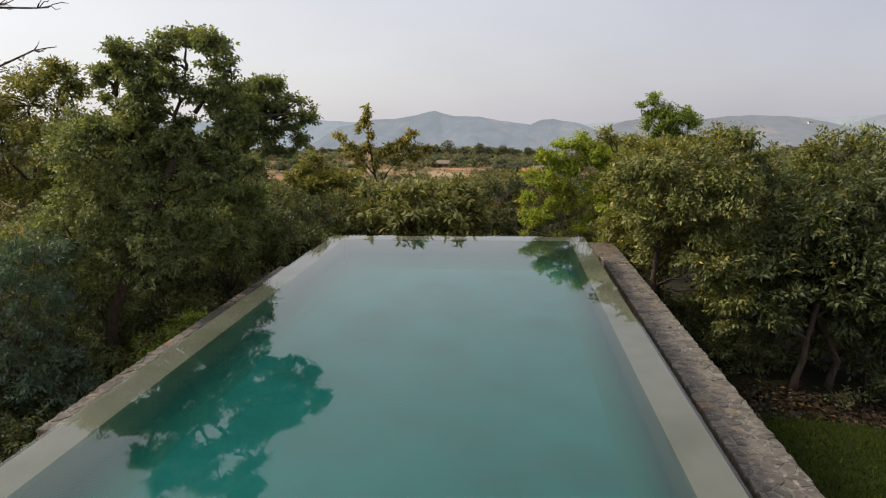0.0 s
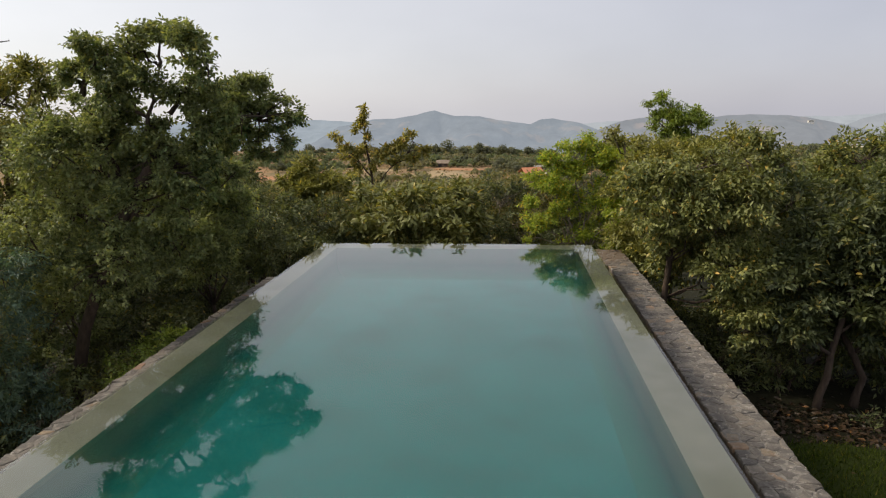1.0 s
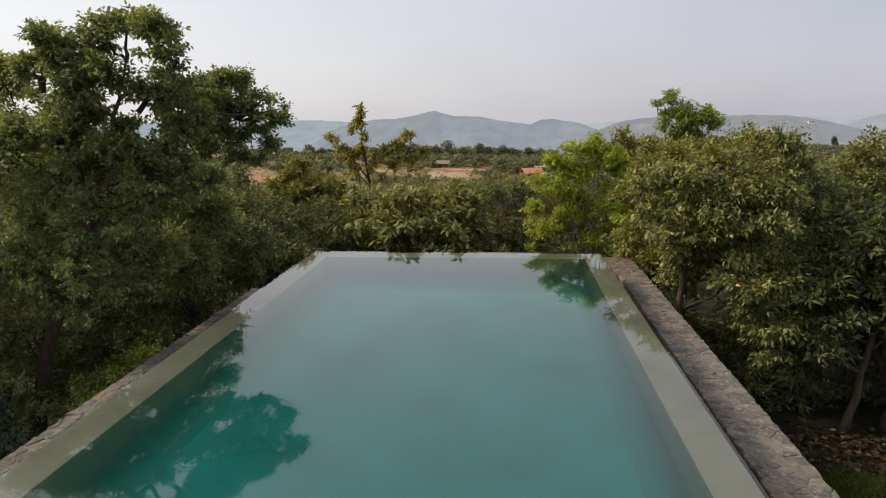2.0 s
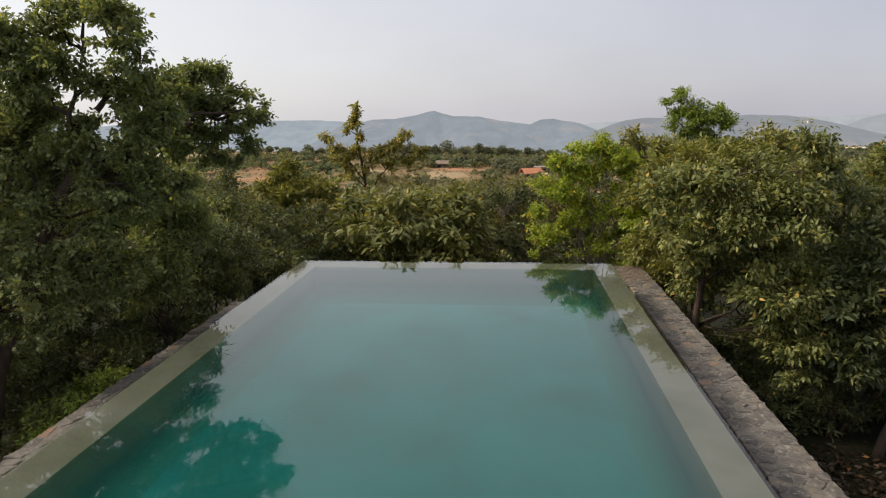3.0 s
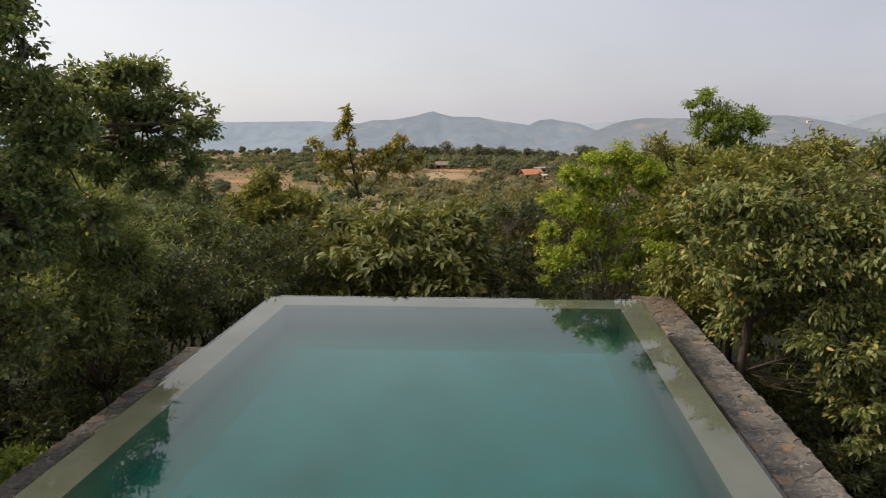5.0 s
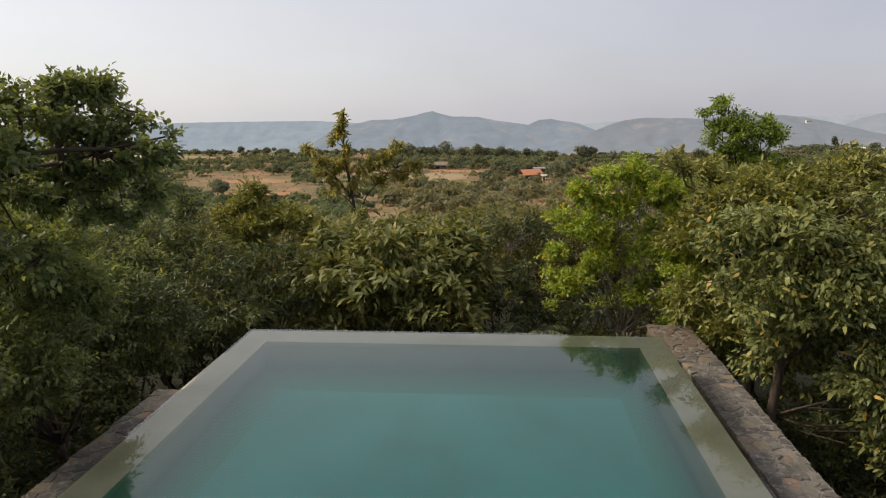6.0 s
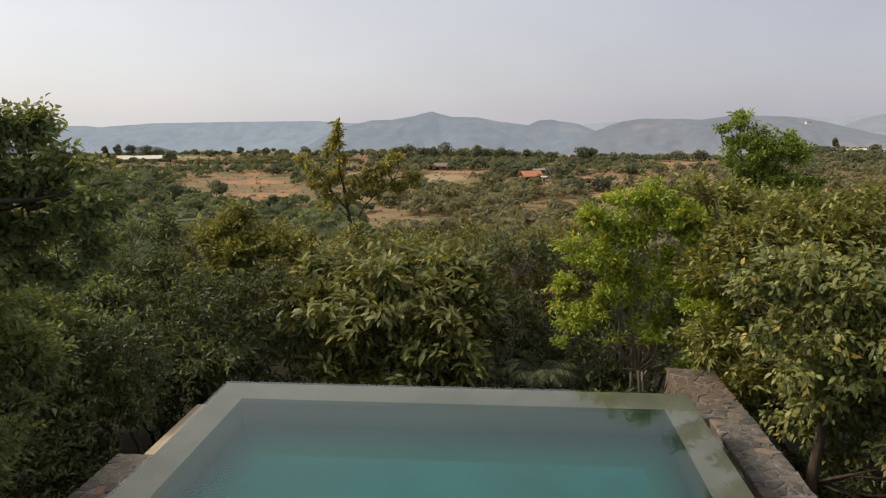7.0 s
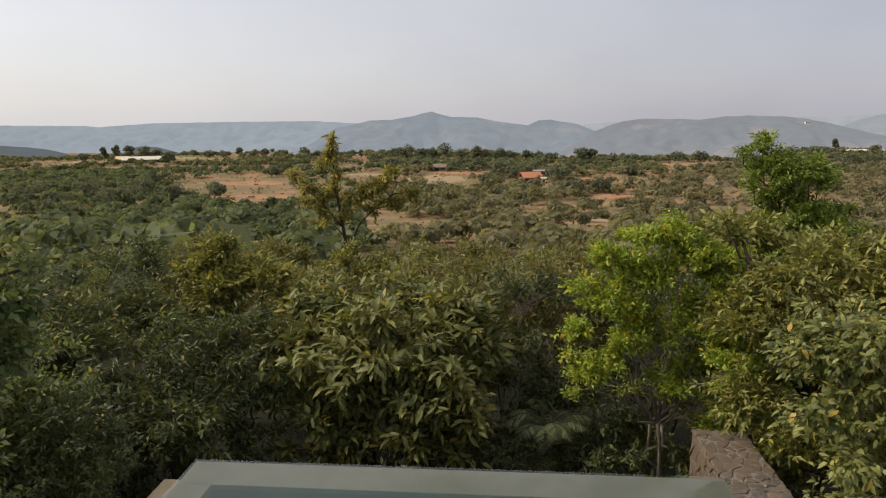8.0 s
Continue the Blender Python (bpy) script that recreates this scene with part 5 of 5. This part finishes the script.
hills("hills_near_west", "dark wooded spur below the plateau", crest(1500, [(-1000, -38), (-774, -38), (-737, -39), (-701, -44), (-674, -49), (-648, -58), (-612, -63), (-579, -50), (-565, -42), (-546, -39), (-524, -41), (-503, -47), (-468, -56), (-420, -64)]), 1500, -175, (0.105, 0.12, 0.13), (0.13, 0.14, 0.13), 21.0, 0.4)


# ---------------- far trees along the ridge and by the fields ----------------
def far_tree(x, y, h, r, seed, mat, label):
    z = ground_z(x, y)
    rr = random.Random(seed)
    lobes = [(x + rr.uniform(-0.2, 0.2) * r, y, z + h - r * 0.55, r * 0.6, 0.95)]
    for k in range(7):
        t, w = rr.uniform(0, 6.28), rr.uniform(0.3, 0.75)
        lobes.append((x + w * r * math.cos(t), y + w * r * math.sin(t), z + h * rr.uniform(0.35, 0.8), r * rr.uniform(0.3, 0.52), 0.8))
    thing = tree("far_tree", label, "tree", (x, y), lobes, 620, 0.5, mat, far=True, trunk=0.16, fork=0.45, per=5, slim=0.6, seed=seed, twigs=0, limbs=False, spread=1.0)
    tagged(thing, group="trees on the plateau")


TREES_WEST = [(-238.8, 368, 5, 3.6), (-229, 372, 8.5, 2.8), (-221.1, 372, 9, 2.6), (-213.3, 372, 8.5, 3.2), (-204.2, 374, 7.5, 4.5), (-197.7, 376, 6, 3.6), (-176.6, 345, 6.5, 3), (-185.8, 395, 4.5, 3), (-176.3, 395, 4, 3.4), (-166.8, 396, 3.5, 3), (-158.8, 398, 6, 2.4), (-149.9, 396, 3.2, 3), (-142.2, 396, 5, 3.4), (-131.3, 400, 4, 3), (-117.6, 395, 6.5, 5), (-110.8, 398, 5, 4), (-98.2, 400, 4, 3.5), (-84, 398, 5, 1.8), (-76.5, 398, 3.6, 3)]
TREES_RIDGE = [(-55.1, 345, 8, 4.5), (-49.1, 348, 9.5, 4.6), (-42.8, 345, 7.5, 4), (-36.9, 350, 7.5, 4.5), (-29.6, 348, 10.5, 5), (-22.4, 345, 7.5, 4.5), (-13.6, 350, 9, 4.2), (-8, 348, 7, 4), (-1.6, 346, 7.5, 4), (4.4, 345, 6, 4), (11, 344, 6.5, 3.6), (17.3, 345, 6, 4), (24.3, 344, 5, 4), (-48.3, 302, 5.5, 4.5), (-39, 300, 5, 4), (-19.7, 304, 5, 4.4), (-9.9, 300, 6, 5), (-0.2, 262, 6, 4.5), (5.6, 256, 5.5, 4.5), (12.2, 262, 5.5, 5), (19.2, 240, 6, 5), (25.2, 262, 5.5, 4.5), (38.2, 330, 8, 4.5)]
TREES_PLATEAU = [(42.8, 332, 7, 3.5), (52.4, 335, 4, 4), (59.6, 330, 4, 4), (20.7, 205, 4.5, 4), (-3.5, 222, 4.5, 4), (2.7, 196, 4, 4.5), (-21.8, 200, 4, 4.5), (-16.3, 196, 4, 4), (30.1, 212, 4.5, 5), (49.7, 262, 4, 4.5), (96.7, 340, 4.5, 5), (87.1, 345, 4, 5), (186.2, 400, 9, 2.4), (173.6, 395, 4.5, 5), (162.6, 398, 4, 5), (210.3, 405, 5, 5), (160.6, 330, 5, 6), (168.1, 320, 5, 6), (-92.3, 262, 5, 3.5), (-85.3, 190, 5, 3.6), (-93.2, 180, 5, 4.5), (-107, 190, 6, 5), (-103.9, 170, 6, 5), (-118.3, 180, 6.5, 5), (-114.6, 160, 6, 5), (-129.7, 170, 7, 5.5)]
# ridge foliage is paled too, with haze put into its colour
L_RIDGE = leaf_material("ridge_leaves_hazed", (0.095, 0.108, 0.068), (0.135, 0.147, 0.088), (0.185, 0.188, 0.11), (0.2, 0.17, 0.09), 0.03, rough=0.9, glow=0.42, spec=0.0, clump=0.2)
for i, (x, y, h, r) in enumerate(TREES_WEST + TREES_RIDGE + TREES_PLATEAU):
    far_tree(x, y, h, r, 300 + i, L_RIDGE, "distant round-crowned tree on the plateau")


# ---------------- far buildings ----------------
ROOF_PALE = plain("weathered_sheet_roof", (0.5, 0.47, 0.38), (0.62, 0.58, 0.48), 0.8, 0.6, relief=0.1)
ROOF_YELLOW = plain("yellowed_sheet_roof", (0.55, 0.42, 0.2), (0.66, 0.52, 0.28), 0.8, 0.6, relief=0.1)
ROOF_TILE = plain("clay_tiles", (0.42, 0.16, 0.08), (0.52, 0.23, 0.12), 2.0, 0.85, relief=0.4)
WALL_DARK = plain("shaded_mud_wall", (0.16, 0.12, 0.09), (0.24, 0.19, 0.14), 1.0, 0.95, relief=0.3)
WALL_GREY = plain("grey_concrete", (0.2, 0.19, 0.17), (0.3, 0.28, 0.25), 1.0, 0.9, relief=0.1)
WALL_WHITE = plain("limewash", (0.6, 0.58, 0.52), (0.7, 0.68, 0.62), 1.0, 0.9, relief=0.1)
OPENING = plain("dark_opening", (0.02, 0.02, 0.02), (0.035, 0.03, 0.03), 1.0, 0.9)


def building(name, label, x, y, length, depth, wall_h, roof_h, turn, roof_mat, wall_mat, doors):
    z = min(ground_z(x + a, y + b) for a in (-length / 2, length / 2) for b in (-depth / 2, depth / 2)) - 0.1
    top = wall_h + max(ground_z(x, y) - z, 0.2)
    thing = tagged(new(name), label, "building")
    thing.matrix_world = pose(x, y, z, 0, 0, turn)
    part("wall", box(-length / 2, length / 2, -depth / 2, depth / 2, 0, top, 0.02), wall_mat, thing)
    o = 0.5
    l, d = length / 2 + o, depth / 2 + o
    verts = [(-l, -d, top - 0.1), (l, -d, top - 0.1), (l, d, top - 0.1), (-l, d, top - 0.1), (-l, 0, top + roof_h), (l, 0, top + roof_h)]
    verts += [(a, b, c + 0.14) for a, b, c in verts]
    faces = [(0, 4, 5, 1), (3, 2, 5, 4), (6, 7, 11, 10), (9, 10, 11, 8), (0, 1, 7, 6), (2, 3, 9, 8), (0, 6, 10, 4), (4, 10, 9, 3), (1, 5, 11, 7), (5, 2, 8, 11)]
    child("roof", raw_mesh("roof", verts, faces, roof_mat), thing)
    for k in range(doors):
        cx = -length / 2 + (k + 0.5) * length / doors
        w = min(1.1, 0.3 * length / doors)
        part("doorway" if k % 2 == 0 else "window", box(cx - w, cx + w, -depth / 2 - 0.03, -depth / 2 + 0.02, 0.3 if k % 2 == 0 else 1.2, top * 0.8), OPENING, thing)


building("long_shed", "long low farm shed with a pale sheet roof", -195.3, 354, 21, 9, 1.6, 1.5, 22, ROOF_PALE, WALL_DARK, 5)
building("farm_shed", "short farm shed with a yellowed sheet roof", -205.6, 351, 6, 8, 1.6, 1.9, 22, ROOF_YELLOW, WALL_WHITE, 2)
building("farmhouse", "small farmhouse with an orange clay-tile roof", 9.9, 241, 6.8, 5, 2.0, 1.7, 24, ROOF_TILE, WALL_DARK, 3)
building("flat_roofed_house", "open-fronted house with a pale nearly flat roof", 15.3, 256, 6.6, 5, 3.2, 0.15, 0, WALL_GREY, WALL_DARK, 3)
building("white_hut", "tiny whitewashed hut beside the farmhouse", 14.5, 238, 1.2, 1.4, 1.8, 0.2, 10, ROOF_PALE, WALL_WHITE, 1)
building("hut", "dark thatched hut at the field's edge", -27.1, 292, 5.0, 4, 1.8, 1.3, 0, WALL_DARK, WALL_DARK, 2)
building("low_shed", "pale low shed beyond the valley rim", 212.9, 410, 15, 5, 2.0, 0.6, -25, ROOF_PALE, WALL_WHITE, 5)
building("low_shed", "yellowed low shed beyond the valley rim", 198.6, 412, 10, 5, 1.6, 0.5, -25, ROOF_YELLOW, WALL_WHITE, 3)


def rocks():
    rng = random.Random(12)
    verts, faces = [], []
    for k in range(260):
        u = rng.random()
        x, y = 77.8 + -1.6 * u + rng.gauss(0, 2.5) + 4 * math.sin(9 * u), 252 - 49 * u + rng.gauss(0, 2.4)
        r = 0.15 + 0.5 * rng.random() ** 3
        z = ground_z(x, y)
        b = len(verts)
        ring = [(x + r * math.cos(t) * rng.uniform(0.7, 1.2), y + r * math.sin(t) * rng.uniform(0.7, 1.2)) for t in (0, 1.05, 2.1, 3.14, 4.2, 5.2)]
        verts += [(*q, z - 0.2) for q in ring] + [((q[0] - x) * 0.7 + x, (q[1] - y) * 0.7 + y, z + r * rng.uniform(0.5, 0.9)) for q in ring] + [(x, y, z + r)]
        for i in range(6):
            j = (i + 1) % 6
            faces += [(b + i, b + j, b + 6 + j, b + 6 + i), (b + 6 + i, b + 6 + j, b + 12)]
    tagged(new("boulders", raw_mesh("boulders", verts, faces, plain("pale_rock", (0.28, 0.25, 0.2), (0.42, 0.37, 0.3), 1.5, 0.95, relief=0.4))), "pale boulders strewn along a dry stream bed", "boulder", kind="stuff")


rocks()


# a white building on the far ridge
hilltop = tagged(new("hilltop_building"), "small white building on the far hazy ridge", "building")
hilltop.location = (1244, 2962, -36)
part("wall", box(-11, 11, -6, 6, -14, 1.5, 0.05), WALL_WHITE, hilltop)
part("roof", box(-12, 12, -7, 7, 1.5, 2.3, 0.05), ROOF_PALE, hilltop)
for k in range(4):
    part("window", box(-9 + 5 * k, -6.6 + 5 * k, -6.06, -5.9, -3.5, -0.5), OPENING, hilltop)
